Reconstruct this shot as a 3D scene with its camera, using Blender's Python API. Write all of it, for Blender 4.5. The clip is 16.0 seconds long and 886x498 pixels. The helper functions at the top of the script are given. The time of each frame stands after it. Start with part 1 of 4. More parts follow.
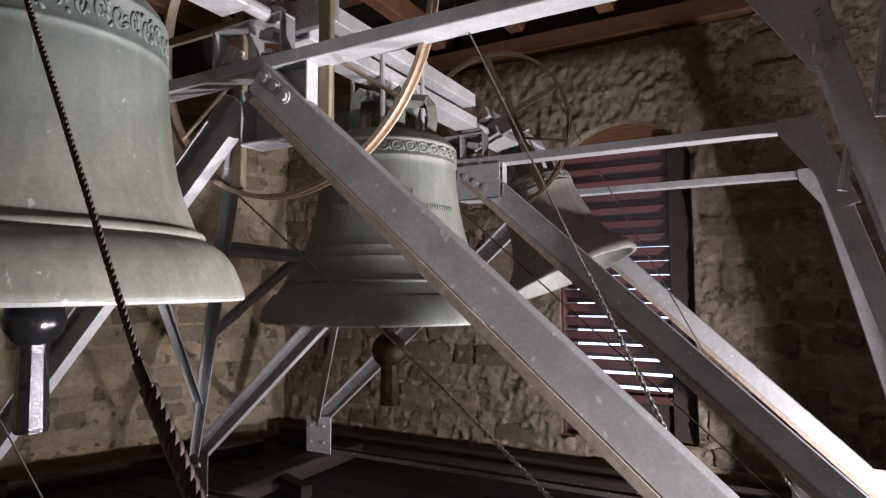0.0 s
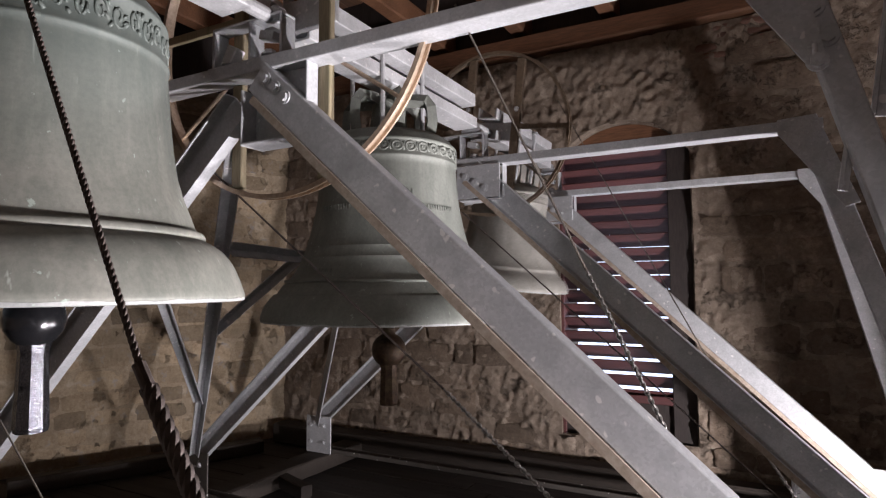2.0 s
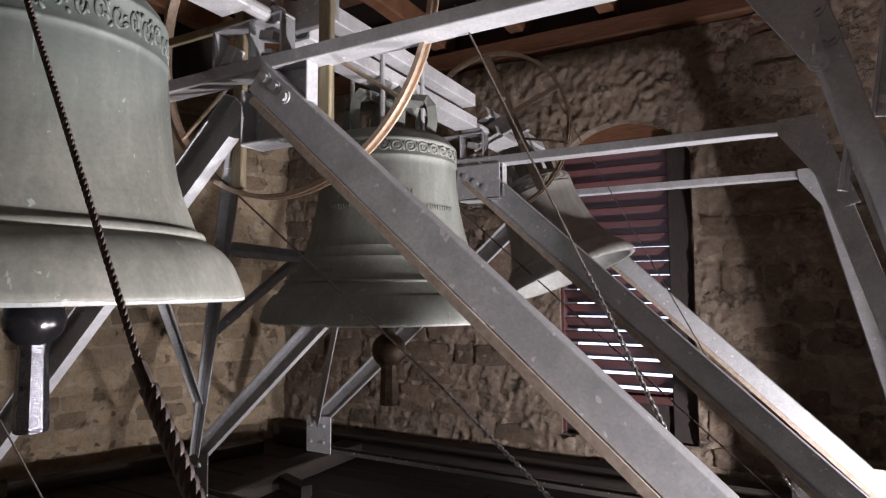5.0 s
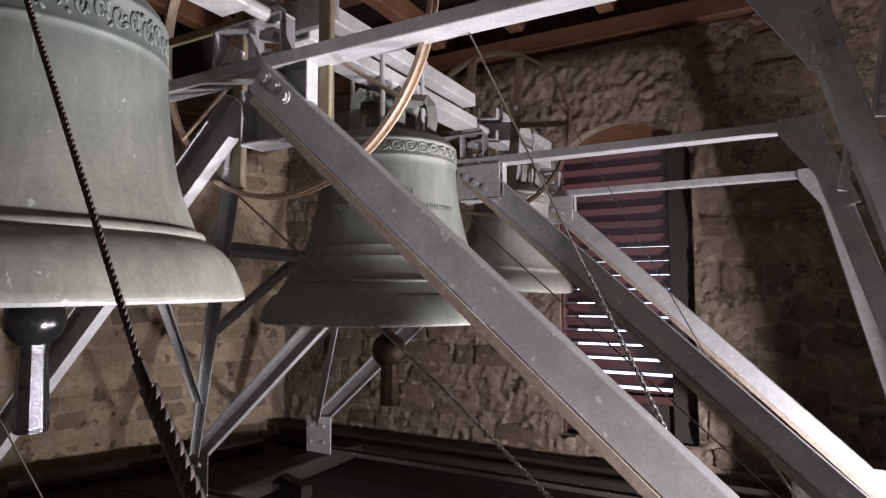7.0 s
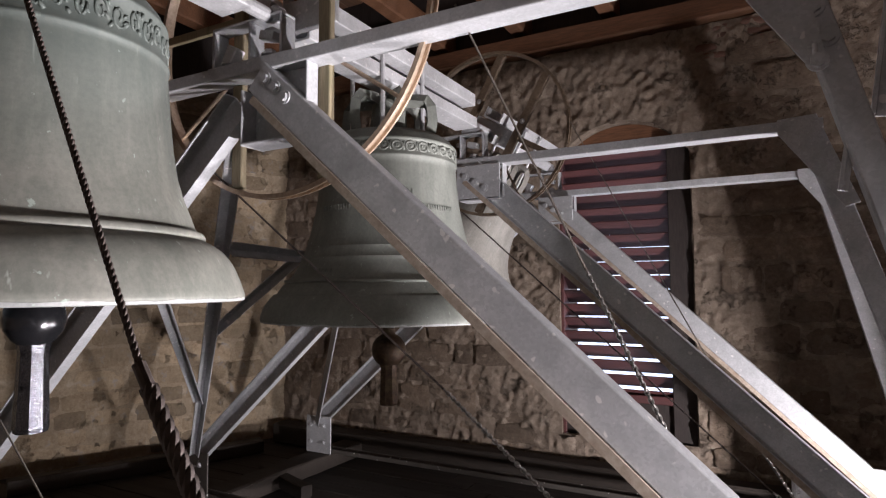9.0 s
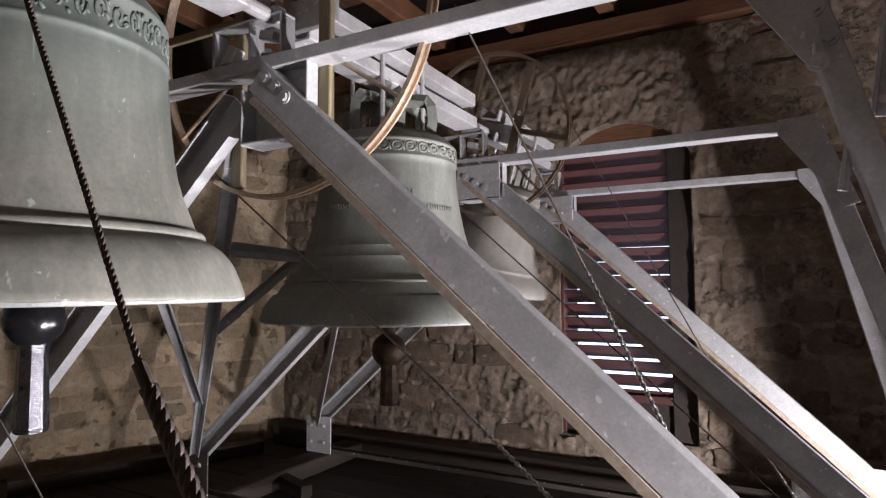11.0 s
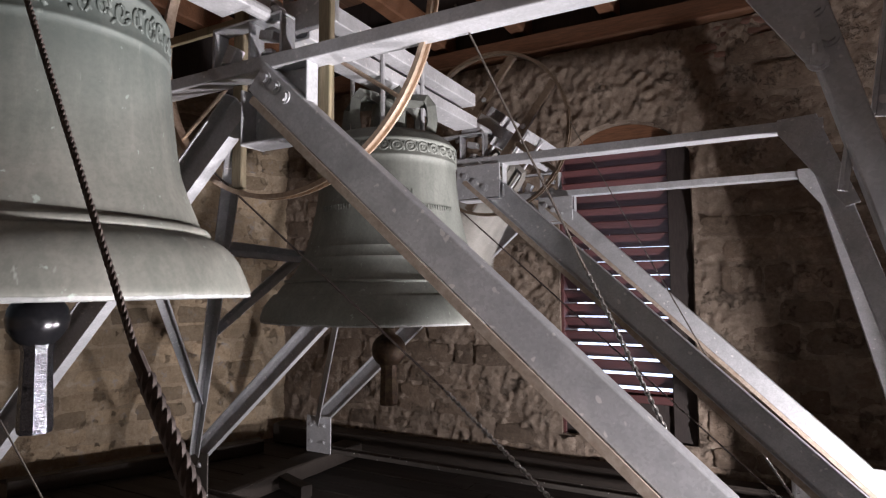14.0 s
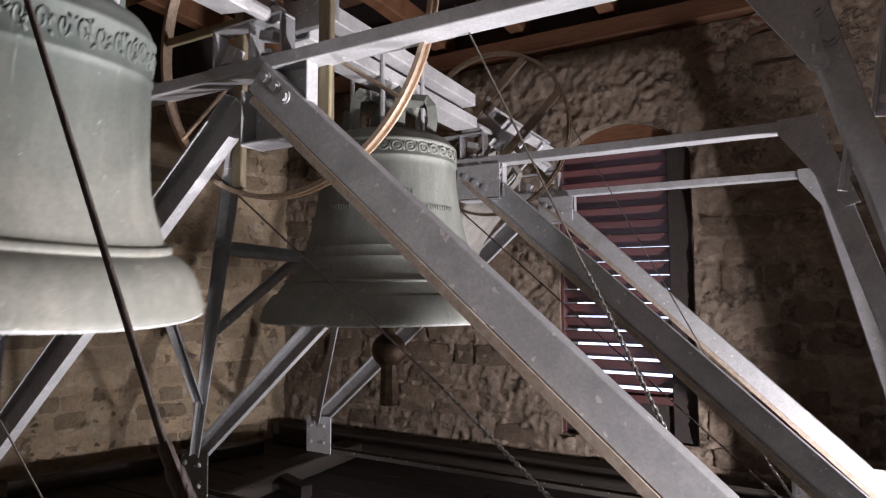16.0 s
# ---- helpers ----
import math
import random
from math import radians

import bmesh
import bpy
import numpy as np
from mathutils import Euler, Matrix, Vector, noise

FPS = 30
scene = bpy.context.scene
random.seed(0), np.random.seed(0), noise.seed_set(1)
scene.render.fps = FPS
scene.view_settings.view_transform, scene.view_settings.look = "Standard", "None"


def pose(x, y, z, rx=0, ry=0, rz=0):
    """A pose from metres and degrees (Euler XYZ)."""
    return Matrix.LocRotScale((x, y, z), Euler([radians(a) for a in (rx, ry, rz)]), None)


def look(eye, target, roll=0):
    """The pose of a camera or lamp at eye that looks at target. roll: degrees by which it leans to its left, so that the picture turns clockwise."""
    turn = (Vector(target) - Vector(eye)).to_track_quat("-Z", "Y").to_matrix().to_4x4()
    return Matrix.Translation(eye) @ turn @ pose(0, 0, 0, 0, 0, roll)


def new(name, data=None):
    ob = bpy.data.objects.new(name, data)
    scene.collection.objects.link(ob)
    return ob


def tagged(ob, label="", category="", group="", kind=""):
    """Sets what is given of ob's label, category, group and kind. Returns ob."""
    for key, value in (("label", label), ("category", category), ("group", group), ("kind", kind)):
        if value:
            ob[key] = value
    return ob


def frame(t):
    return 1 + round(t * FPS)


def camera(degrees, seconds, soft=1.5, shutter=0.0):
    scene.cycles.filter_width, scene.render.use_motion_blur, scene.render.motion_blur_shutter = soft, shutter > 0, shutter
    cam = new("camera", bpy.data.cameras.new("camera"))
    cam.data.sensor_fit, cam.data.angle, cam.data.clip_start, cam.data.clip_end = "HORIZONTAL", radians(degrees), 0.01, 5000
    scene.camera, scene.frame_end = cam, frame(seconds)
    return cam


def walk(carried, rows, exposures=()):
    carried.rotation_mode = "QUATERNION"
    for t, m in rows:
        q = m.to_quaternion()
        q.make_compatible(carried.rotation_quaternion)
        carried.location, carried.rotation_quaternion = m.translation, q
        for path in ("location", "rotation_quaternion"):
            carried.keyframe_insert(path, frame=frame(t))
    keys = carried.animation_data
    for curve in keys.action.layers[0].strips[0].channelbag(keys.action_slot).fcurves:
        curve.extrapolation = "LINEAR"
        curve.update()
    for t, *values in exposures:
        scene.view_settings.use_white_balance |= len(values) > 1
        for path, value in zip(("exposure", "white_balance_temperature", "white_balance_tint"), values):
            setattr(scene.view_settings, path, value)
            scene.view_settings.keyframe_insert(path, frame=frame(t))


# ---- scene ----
# Belfry with three bells in a galvanised steel frame. x runs along the trusses, y along the bell axles, z up.
cam = camera(72.58, 16.0, soft=1.2, shutter=0.5)
EYE = Vector((0.0, 0.0, 1.80))
CAM_POSE = look(EYE, EYE + Vector((-0.479, 0.875, 0.064)), roll=-0.29)
walk(cam, [(0.0, CAM_POSE), (16.0, CAM_POSE)])

# ---------------------------------------------------------------- plan
TRUSS_Y = (0.10, 1.575, 3.308, 4.789)      # front faces of the four trusses
AXLE_X, AXLE_Z = -1.6125, 2.812            # common line of the bell axles
WALL_Y = 5.70                              # inner face of the back wall
CORNER = Vector((-5.33, 5.70, 0.0))        # back wall meets the canted wall
CANT = Vector((-1.10, -2.34, 0.0)).normalized()
RIGHT_X, FRONT_Y, TOP_Z = 1.85, -1.9, 4.12
WIN = dict(x0=-1.83, x1=-0.62, sill=0.40, spring=3.04, apex=3.36)
# two work lights on low stands by the side wall: place, aim, watts, and two points where an added flap ends the beam
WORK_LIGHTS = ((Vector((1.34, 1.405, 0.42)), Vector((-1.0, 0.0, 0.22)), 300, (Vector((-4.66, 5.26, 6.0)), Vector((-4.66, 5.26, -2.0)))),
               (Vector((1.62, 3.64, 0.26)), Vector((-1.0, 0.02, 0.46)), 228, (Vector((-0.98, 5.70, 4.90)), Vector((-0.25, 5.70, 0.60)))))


# ---------------------------------------------------------------- world and light
world = bpy.data.worlds.new("sky")
scene.world = world
world.use_nodes = True
wn = world.node_tree.nodes
sky = wn.new("ShaderNodeTexSky")
sky.sky_type, sky.sun_disc = "NISHITA", False
sky.sun_elevation, sky.sun_rotation = radians(40), radians(120)
world.node_tree.links.new(sky.outputs[0], wn["Background"].inputs[0])
wn["Background"].inputs[1].default_value = 0.12


def area_lamp(name, m, w, h, watts, colour):
    data = bpy.data.lights.new(name, "AREA")
    data.shape, data.size, data.size_y, data.energy, data.color = "RECTANGLE", w, h, watts, colour
    ob = new(name, data)
    ob.matrix_world = m
    return ob


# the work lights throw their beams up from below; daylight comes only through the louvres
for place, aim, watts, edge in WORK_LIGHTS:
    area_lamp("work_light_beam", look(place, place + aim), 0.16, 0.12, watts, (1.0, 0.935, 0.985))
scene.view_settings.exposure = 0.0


# ---------------------------------------------------------------- materials
def nodes_of(name):
    mat = bpy.data.materials.new(name)
    mat.use_nodes = True
    nt = mat.node_tree
    return mat, nt, nt.nodes["Principled BSDF"]


def coords(nt, scale=(1, 1, 1), kind="Object"):
    tc = nt.nodes.new("ShaderNodeTexCoord")
    mp = nt.nodes.new("ShaderNodeMapping")
    mp.inputs["Scale"].default_value = scale
    nt.links.new(tc.outputs[kind], mp.inputs[0])
    return mp.outputs[0]


def noise_of(nt, vec, scale, detail=4.0, rough=0.6):
    n = nt.nodes.new("ShaderNodeTexNoise")
    n.inputs["Scale"].default_value, n.inputs["Detail"].default_value, n.inputs["Roughness"].default_value = scale, detail, rough
    nt.links.new(vec, n.inputs["Vector"])
    return n.outputs["Fac"]


def ramp_of(nt, fac, stops):
    r = nt.nodes.new("ShaderNodeValToRGB")
    el = r.color_ramp.elements
    while len(el) < len(stops):
        el.new(0.5)
    for e, (p, c) in zip(el, stops):
        e.position, e.color = p, (*c, 1)
    nt.links.new(fac, r.inputs[0])
    return r.outputs[0]


def mix_of(nt, fac, a, b, mode="MIX"):
    m = nt.nodes.new("ShaderNodeMix")
    m.data_type, m.blend_type = "RGBA", mode
    for sock, v in ((m.inputs[0], fac), (m.inputs[6], a), (m.inputs[7], b)):
        if isinstance(v, (int, float)):
            sock.default_value = v
        elif isinstance(v, tuple):
            sock.default_value = (*v, 1)
        else:
            nt.links.new(v, sock)
    return m.outputs[2]


def bump_of(nt, height, strength, dist, bsdf):
    b = nt.nodes.new("ShaderNodeBump")
    b.inputs["Strength"].default_value, b.inputs["Distance"].default_value = strength, dist
    nt.links.new(height, b.inputs["Height"])
    nt.links.new(b.outputs[0], bsdf.inputs["Normal"])


def surface(name, dark, light, stain, grain=40.0, blot=4.0, rough=(0.5, 0.8), metal=0.0, bump=0.3, dist=0.004,
            stretch=(1, 1, 1), per_piece=0.0, stain_at=(0.55, 0.72)):
    """Two scales of variation: fine grain between dark and light, blotches of stain."""
    mat, nt, bs = nodes_of(name)
    v = coords(nt, stretch)
    if per_piece:
        info = nt.nodes.new("ShaderNodeObjectInfo")
        add = nt.nodes.new("ShaderNodeVectorMath")
        sc = nt.nodes.new("ShaderNodeVectorMath")
        sc.operation = "SCALE"
        sc.inputs[0].default_value, = ((37.0, 19.0, 53.0),)
        nt.links.new(info.outputs["Random"], sc.inputs["Scale"])
        nt.links.new(v, add.inputs[0])
        nt.links.new(sc.outputs[0], add.inputs[1])
        v = add.outputs[0]
    g = noise_of(nt, v, grain, 6.0, 0.65)
    b = noise_of(nt, v, blot, 4.0, 0.6)
    col = ramp_of(nt, g, [(0.30, dark), (0.70, light)])
    col = mix_of(nt, ramp_of(nt, b, [(stain_at[0], (0, 0, 0)), (stain_at[1], (1, 1, 1))]), col, stain)
    if per_piece:
        k = ramp_of(nt, info.outputs["Random"], [(0.0, (1 - per_piece,) * 3), (1.0, (1 + per_piece * 0.6,) * 3)])
        col = mix_of(nt, 1.0, col, k, "MULTIPLY")
    nt.links.new(col, bs.inputs["Base Color"])
    rr = ramp_of(nt, b, [(0.3, (rough[0],) * 3), (0.7, (rough[1],) * 3)])
    nt.links.new(rr, bs.inputs["Roughness"])
    bs.inputs["Metallic"].default_value = metal
    h = mix_of(nt, 0.6, g, b)
    bump_of(nt, h, bump, dist, bs)
    return mat


def wall_mat(name, dark, light, pale, per_piece=0.0, dist=0.035):
    """Old masonry: grain, pits, smears of pale mortar and dark soot, in room coordinates so that stones and joints share their stains."""
    mat, nt, bs = nodes_of(name)
    geo = nt.nodes.new("ShaderNodeNewGeometry")
    v = geo.outputs["Position"]
    fine = noise_of(nt, v, 34.0, 6.0, 0.7)
    mid = noise_of(nt, v, 9.0, 5.0, 0.65)
    big = noise_of(nt, v, 1.6, 5.0, 0.6)
    col = ramp_of(nt, mix_of(nt, 0.5, fine, mid), [(0.34, dark), (0.62, light)])
    col = mix_of(nt, ramp_of(nt, mid, [(0.56, (0, 0, 0)), (0.68, (0.75,) * 3)]), col, pale)
    col = mix_of(nt, ramp_of(nt, big, [(0.50, (0, 0, 0)), (0.70, (0.65,) * 3)]), col, tuple(c * 0.55 for c in light))
    crack = noise_of(nt, v, 5.0, 8.0, 0.75)
    pit = ramp_of(nt, crack, [(0.36, (0, 0, 0)), (0.43, (1, 1, 1))])
    col = mix_of(nt, mix_of(nt, 0.22, (1, 1, 1), pit, "MULTIPLY"), tuple(c * 0.55 for c in dark), col)
    if per_piece:
        info = nt.nodes.new("ShaderNodeObjectInfo")
        k = ramp_of(nt, info.outputs["Random"], [(0.0, (1 - per_piece,) * 3), (1.0, (1 + per_piece * 0.6,) * 3)])
        col = mix_of(nt, 1.0, col, k, "MULTIPLY")
    nt.links.new(col, bs.inputs["Base Color"])
    bs.inputs["Roughness"].default_value = 0.92
    h = mix_of(nt, 0.45, mix_of(nt, 0.5, fine, mid), pit)
    bump_of(nt, h, 1.0, dist, bs)
    return mat


def steel_mat(name, base, metal=0.45):
    mat, nt, bs = nodes_of(name)
    v = coords(nt)
    vo = nt.nodes.new("ShaderNodeTexVoronoi")
    vo.inputs["Scale"].default_value = 120.0
    nt.links.new(v, vo.inputs["Vector"])
    spang = nt.nodes.new("ShaderNodeSeparateColor")
    nt.links.new(vo.outputs["Color"], spang.inputs[0])
    blot = noise_of(nt, v, 7.0, 5.0, 0.65)
    fine = noise_of(nt, v, 90.0, 3.0)
    d, l = tuple(c * 0.90 for c in base), tuple(min(1, c * 1.08) for c in base)
    col = ramp_of(nt, spang.outputs[0], [(0.0, d), (1.0, l)])
    col = mix_of(nt, ramp_of(nt, blot, [(0.42, (0, 0, 0)), (0.75, (0.75,) * 3)]), col, tuple(c * 0.62 for c in base))
    drop = noise_of(nt, v, 30.0, 1.0)
    col = mix_of(nt, ramp_of(nt, drop, [(0.70, (0, 0, 0)), (0.74, (0.8,) * 3)]), col, (0.72, 0.70, 0.68))
    nt.links.new(col, bs.inputs["Base Color"])
    nt.links.new(ramp_of(nt, blot, [(0.3, (0.42,) * 3), (0.7, (0.62,) * 3)]), bs.inputs["Roughness"])
    bs.inputs["Metallic"].default_value = metal
    bump_of(nt, fine, 0.12, 0.002, bs)
    return mat


def bronze_mat(name, dark, mid, light, shaded_verdigris=None):
    mat, nt, bs = nodes_of(name)
    v = coords(nt)
    streak = noise_of(nt, coords(nt, (9, 9, 0.9)), 2.2, 6.0, 0.65)
    cloud = noise_of(nt, v, 3.0, 5.0, 0.6)
    fine = noise_of(nt, v, 70.0, 4.0, 0.7)
    col = ramp_of(nt, cloud, [(0.28, dark), (0.5, mid), (0.74, light)])
    col = mix_of(nt, ramp_of(nt, streak, [(0.45, (0, 0, 0)), (0.75, (0.45,) * 3)]), col, tuple(c * 1.35 for c in light))
    col = mix_of(nt, ramp_of(nt, fine, [(0.35, (0.25,) * 3), (0.6, (0, 0, 0))]), col, tuple(c * 0.5 for c in dark))
    spots = noise_of(nt, v, 34.0, 3.0, 0.6)
    col = mix_of(nt, ramp_of(nt, spots, [(0.69, (0, 0, 0)), (0.73, (0.55,) * 3)]), col, (0.40, 0.48, 0.42))
    drip = noise_of(nt, coords(nt, (26, 26, 2.2)), 1.6, 3.0, 0.5)
    col = mix_of(nt, ramp_of(nt, drip, [(0.70, (0, 0, 0)), (0.76, (0.5,) * 3)]), col, (0.42, 0.46, 0.41))
    if shaded_verdigris:
        # blue-green patina plus painted shade on the upper waist, with an uneven lower edge
        lo, hi, tint = shaded_verdigris
        sep = nt.nodes.new("ShaderNodeSeparateXYZ")
        nt.links.new(v, sep.inputs[0])
        add = nt.nodes.new("ShaderNodeMath")
        add.operation = "MULTIPLY_ADD"
        nt.links.new(cloud, add.inputs[0])
        add.inputs[1].default_value = 0.22
        nt.links.new(sep.outputs[2], add.inputs[2])
        mr = nt.nodes.new("ShaderNodeMapRange")
        mr.inputs[1].default_value, mr.inputs[2].default_value = lo, hi
        nt.links.new(add.outputs[0], mr.inputs[0])
        col = mix_of(nt, mr.outputs[0], col, mix_of(nt, 0.6, col, tint))
    nt.links.new(col, bs.inputs["Base Color"])
    nt.links.new(ramp_of(nt, cloud, [(0.3, (0.55,) * 3), (0.7, (0.78,) * 3)]), bs.inputs["Roughness"])
    bs.inputs["Metallic"].default_value = 0.22
    bump_of(nt, mix_of(nt, 0.5, fine, spots), 0.30, 0.003, bs)
    return mat


def glow_mat(name, colour, strength):
    mat, nt, bs = nodes_of(name)
    bs.inputs["Base Color"].default_value = (*colour, 1)
    bs.inputs["Emission Color"].default_value = (*colour, 1)
    bs.inputs["Emission Strength"].default_value = strength
    return mat


STEEL = steel_mat("galvanised_steel", (0.47, 0.475, 0.485), 0.32)
STEEL_NEW = steel_mat("bright_galvanised_steel", (0.50, 0.50, 0.505), 0.35)
# much darker, less metallic steel for the bottom chords and most foot plates
STEEL_DARK = steel_mat("dark_steel", (0.085, 0.075, 0.066), 0.1)
IRON = surface("black_iron", (0.005, 0.005, 0.006), (0.014, 0.014, 0.015), (0.009, 0.008, 0.007), 190, 8, (0.16, 0.26), 0.3, 0.3, 0.003)
IRON_HAMMERED = surface("hammered_bright_iron", (0.02, 0.02, 0.023), (0.17, 0.17, 0.185), (0.012, 0.012, 0.014), 190, 40, (0.16, 0.26), 0.95, 0.85, 0.006)
RUST = surface("rusty_iron", (0.03, 0.018, 0.011), (0.095, 0.055, 0.03), (0.14, 0.108, 0.06), 60, 16, (0.4, 0.7), 0.45, 0.6, 0.004)
RUSTLINE = surface("rust_bloom", (0.25, 0.195, 0.15), (0.41, 0.345, 0.28), (0.25, 0.18, 0.13), 45, 6, (0.65, 0.85), 0.1, 0.25, 0.002)
BRONZE_A = bronze_mat("bronze_patina_pale", (0.115, 0.128, 0.109), (0.172, 0.176, 0.151), (0.235, 0.227, 0.195), (-0.66, -0.28, (0.042, 0.066, 0.064)))
BRONZE_B = bronze_mat("bronze_patina_green", (0.115, 0.125, 0.108), (0.165, 0.175, 0.153), (0.21, 0.215, 0.19))
BRONZE_C = bronze_mat("bronze_patina_grey", (0.17, 0.163, 0.145), (0.255, 0.243, 0.216), (0.335, 0.322, 0.285))
BRONZE_IN = bronze_mat("bronze_inside", (0.22, 0.225, 0.21), (0.30, 0.305, 0.285), (0.38, 0.38, 0.355))
BRONZE_DARK = bronze_mat("bronze_inside_dark", (0.013, 0.018, 0.021), (0.022, 0.030, 0.034), (0.044, 0.054, 0.060))
BRONZE_WORN = bronze_mat("bronze_worn", (0.16, 0.17, 0.165), (0.28, 0.29, 0.28), (0.46, 0.46, 0.44))
RING = surface("gilt_brown_steel", (0.36, 0.27, 0.195), (0.56, 0.44, 0.335), (0.42, 0.31, 0.22), 60, 7, (0.3, 0.45), 0.6, 0.2, 0.002)
RING_DULL = surface("dull_brown_steel", (0.13, 0.095, 0.065), (0.24, 0.18, 0.125), (0.18, 0.13, 0.09), 60, 7, (0.5, 0.7), 0.3, 0.25, 0.002)
PALE_WOOD = surface("pale_wood", (0.36, 0.27, 0.16), (0.50, 0.40, 0.26), (0.40, 0.29, 0.17), 30, 4, (0.6, 0.8), 0, 0.2, 0.002, (6, 6, 0.6))
GREEN_WOOD = surface("mossy_wood", (0.20, 0.165, 0.10), (0.33, 0.27, 0.175), (0.17, 0.15, 0.085), 30, 4, (0.6, 0.8), 0, 0.2, 0.002, (6, 6, 0.6))
BEAM_WOOD = surface("brown_timber", (0.11, 0.050, 0.024), (0.22, 0.100, 0.050), (0.14, 0.072, 0.040), 26, 3, (0.6, 0.85), 0, 0.5, 0.006, (0.35, 3, 3), 0.3)
PLANK_WOOD = surface("ceiling_planks", (0.10, 0.052, 0.03), (0.20, 0.105, 0.06), (0.13, 0.075, 0.05), 22, 3, (0.6, 0.85), 0, 0.4, 0.005, (3, 0.35, 3), 0.35)
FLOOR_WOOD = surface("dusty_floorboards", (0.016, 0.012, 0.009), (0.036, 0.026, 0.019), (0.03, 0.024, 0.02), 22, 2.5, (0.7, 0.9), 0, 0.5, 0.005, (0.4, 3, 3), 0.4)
LOUVRE_WOOD = surface("red_brown_louvre_paint", (0.075, 0.027, 0.027), (0.13, 0.048, 0.046), (0.085, 0.04, 0.04), 28, 4, (0.5, 0.7), 0, 0.3, 0.003, (0.4, 3, 3), 0.25)
DARK_WOOD = surface("dark_window_frame", (0.022, 0.016, 0.014), (0.045, 0.034, 0.03), (0.03, 0.025, 0.022), 26, 4, (0.6, 0.8), 0, 0.4, 0.004, (3, 3, 0.4))
ROPE_MAT = surface("grey_rope", (0.09, 0.075, 0.062), (0.20, 0.17, 0.145), (0.12, 0.10, 0.08), 120, 20, (0.7, 0.9), 0, 0.4, 0.002)
DARK_ROPE = surface("dark_rope", (0.035, 0.026, 0.022), (0.11, 0.085, 0.075), (0.05, 0.04, 0.035), 120, 20, (0.6, 0.8), 0.1, 0.4, 0.002)
CHAIN_STEEL = surface("worn_chain_steel", (0.16, 0.15, 0.14), (0.42, 0.40, 0.38), (0.24, 0.20, 0.17), 90, 20, (0.25, 0.45), 0.8, 0.2, 0.002)
STONE_BACK = wall_mat("rubble_stone_grey", (0.103, 0.075, 0.052), (0.225, 0.168, 0.122), (0.295, 0.238, 0.184), 0.30)
MORTAR_BACK = wall_mat("rough_mortar", (0.143, 0.108, 0.079), (0.275, 0.217, 0.166), (0.365, 0.305, 0.242))
STONE_LEFT = wall_mat("sandstone_yellow", (0.20, 0.145, 0.09), (0.37, 0.29, 0.195), (0.25, 0.24, 0.235), 0.45, 0.04)
MORTAR_LEFT = wall_mat("lime_mortar", (0.22, 0.165, 0.105), (0.38, 0.305, 0.215), (0.43, 0.365, 0.28), 0.0, 0.03)
BRICK_MAT = surface("old_red_brick", (0.11, 0.058, 0.042), (0.19, 0.10, 0.072), (0.15, 0.11, 0.09), 30, 5, (0.8, 0.95), 0, 0.7, 0.012, (1, 1, 1), 0.3)
SKY_GLOW = glow_mat("bright_overcast_distance", (0.68, 0.77, 1.0), 2.0)


# ---------------------------------------------------------------- mesh helpers
def part(name, bm, material, parent=None, label="", smooth=False):
    me = bpy.data.meshes.new(name)
    if smooth:
        for f in bm.faces:
            f.smooth = True
    bm.to_mesh(me)
    bm.free()
    me.materials.append(material)
    ob = new(name, me)
    if parent is not None:
        ob.parent = parent
    if label:
        tagged(ob, label)
    return ob


def empty(name, loc=(0, 0, 0)):
    ob = new(name)
    ob.empty_display_size = 0.1
    ob.location = loc
    return ob


def frame_of(p0, p1, side):
    """Axes of a straight member: along it, across it (as near as can be to side), and the third."""
    a = (Vector(p1) - Vector(p0))
    ln = a.length
    a.normalize()
    s = Vector(side) - a * a.dot(Vector(side))
    s.normalize()
    return a, s, a.cross(s), ln


def extrude_profile(bm, p0, p1, side, prof, rot=0.0):
    """A closed 2D profile (along side, along third axis) swept from p0 to p1."""
    a, s, t, ln = frame_of(p0, p1, side)
    rings = []
    for base in (Vector(p0), Vector(p1)):
        rings.append([bm.verts.new(base + s * u + t * v) for u, v in prof])
    n = len(prof)
    for i in range(n):
        j = (i + 1) % n
        bm.faces.new((rings[0][i], rings[0][j], rings[1][j], rings[1][i]))
    for r in rings:
        try:
            bm.faces.new(r)
        except ValueError:
            pass
    bmesh.ops.recalc_face_normals(bm, faces=bm.faces)


def channel_profile(w, fl, th=0.008):
    """U section: web of width w along the first axis at v=0, flanges towards +v, with rounded outer corners."""
    h, c = w / 2, 0.005
    return [(-h + c, 0), (h - c, 0), (h - c * 0.3, c * 0.3), (h, c), (h, fl), (h - th * 0.8, fl), (h - th * 1.2, th * 1.6), (h - th * 2, th),
            (-h + th * 2, th), (-h + th * 1.2, th * 1.6), (-h + th * 0.8, fl), (-h, fl), (-h, c), (-h + c * 0.3, c * 0.3)]


def add_box(bm, c, size, bev=0.003, m=None):
    r = bmesh.ops.create_cube(bm, size=1.0)
    vs = r["verts"]
    bmesh.ops.scale(bm, vec=size, verts=vs)
    if bev:
        es = list({e for v in vs for e in v.link_edges})
        g = bmesh.ops.bevel(bm, geom=es, offset=min(bev, min(size) * 0.3), segments=1, affect="EDGES")
        vs = list({v for f in g["faces"] for v in f.verts} | {v for v in vs if v.is_valid})
    if m is not None:
        bmesh.ops.transform(bm, matrix=m, verts=vs)
    bmesh.ops.translate(bm, vec=c, verts=vs)
    return vs


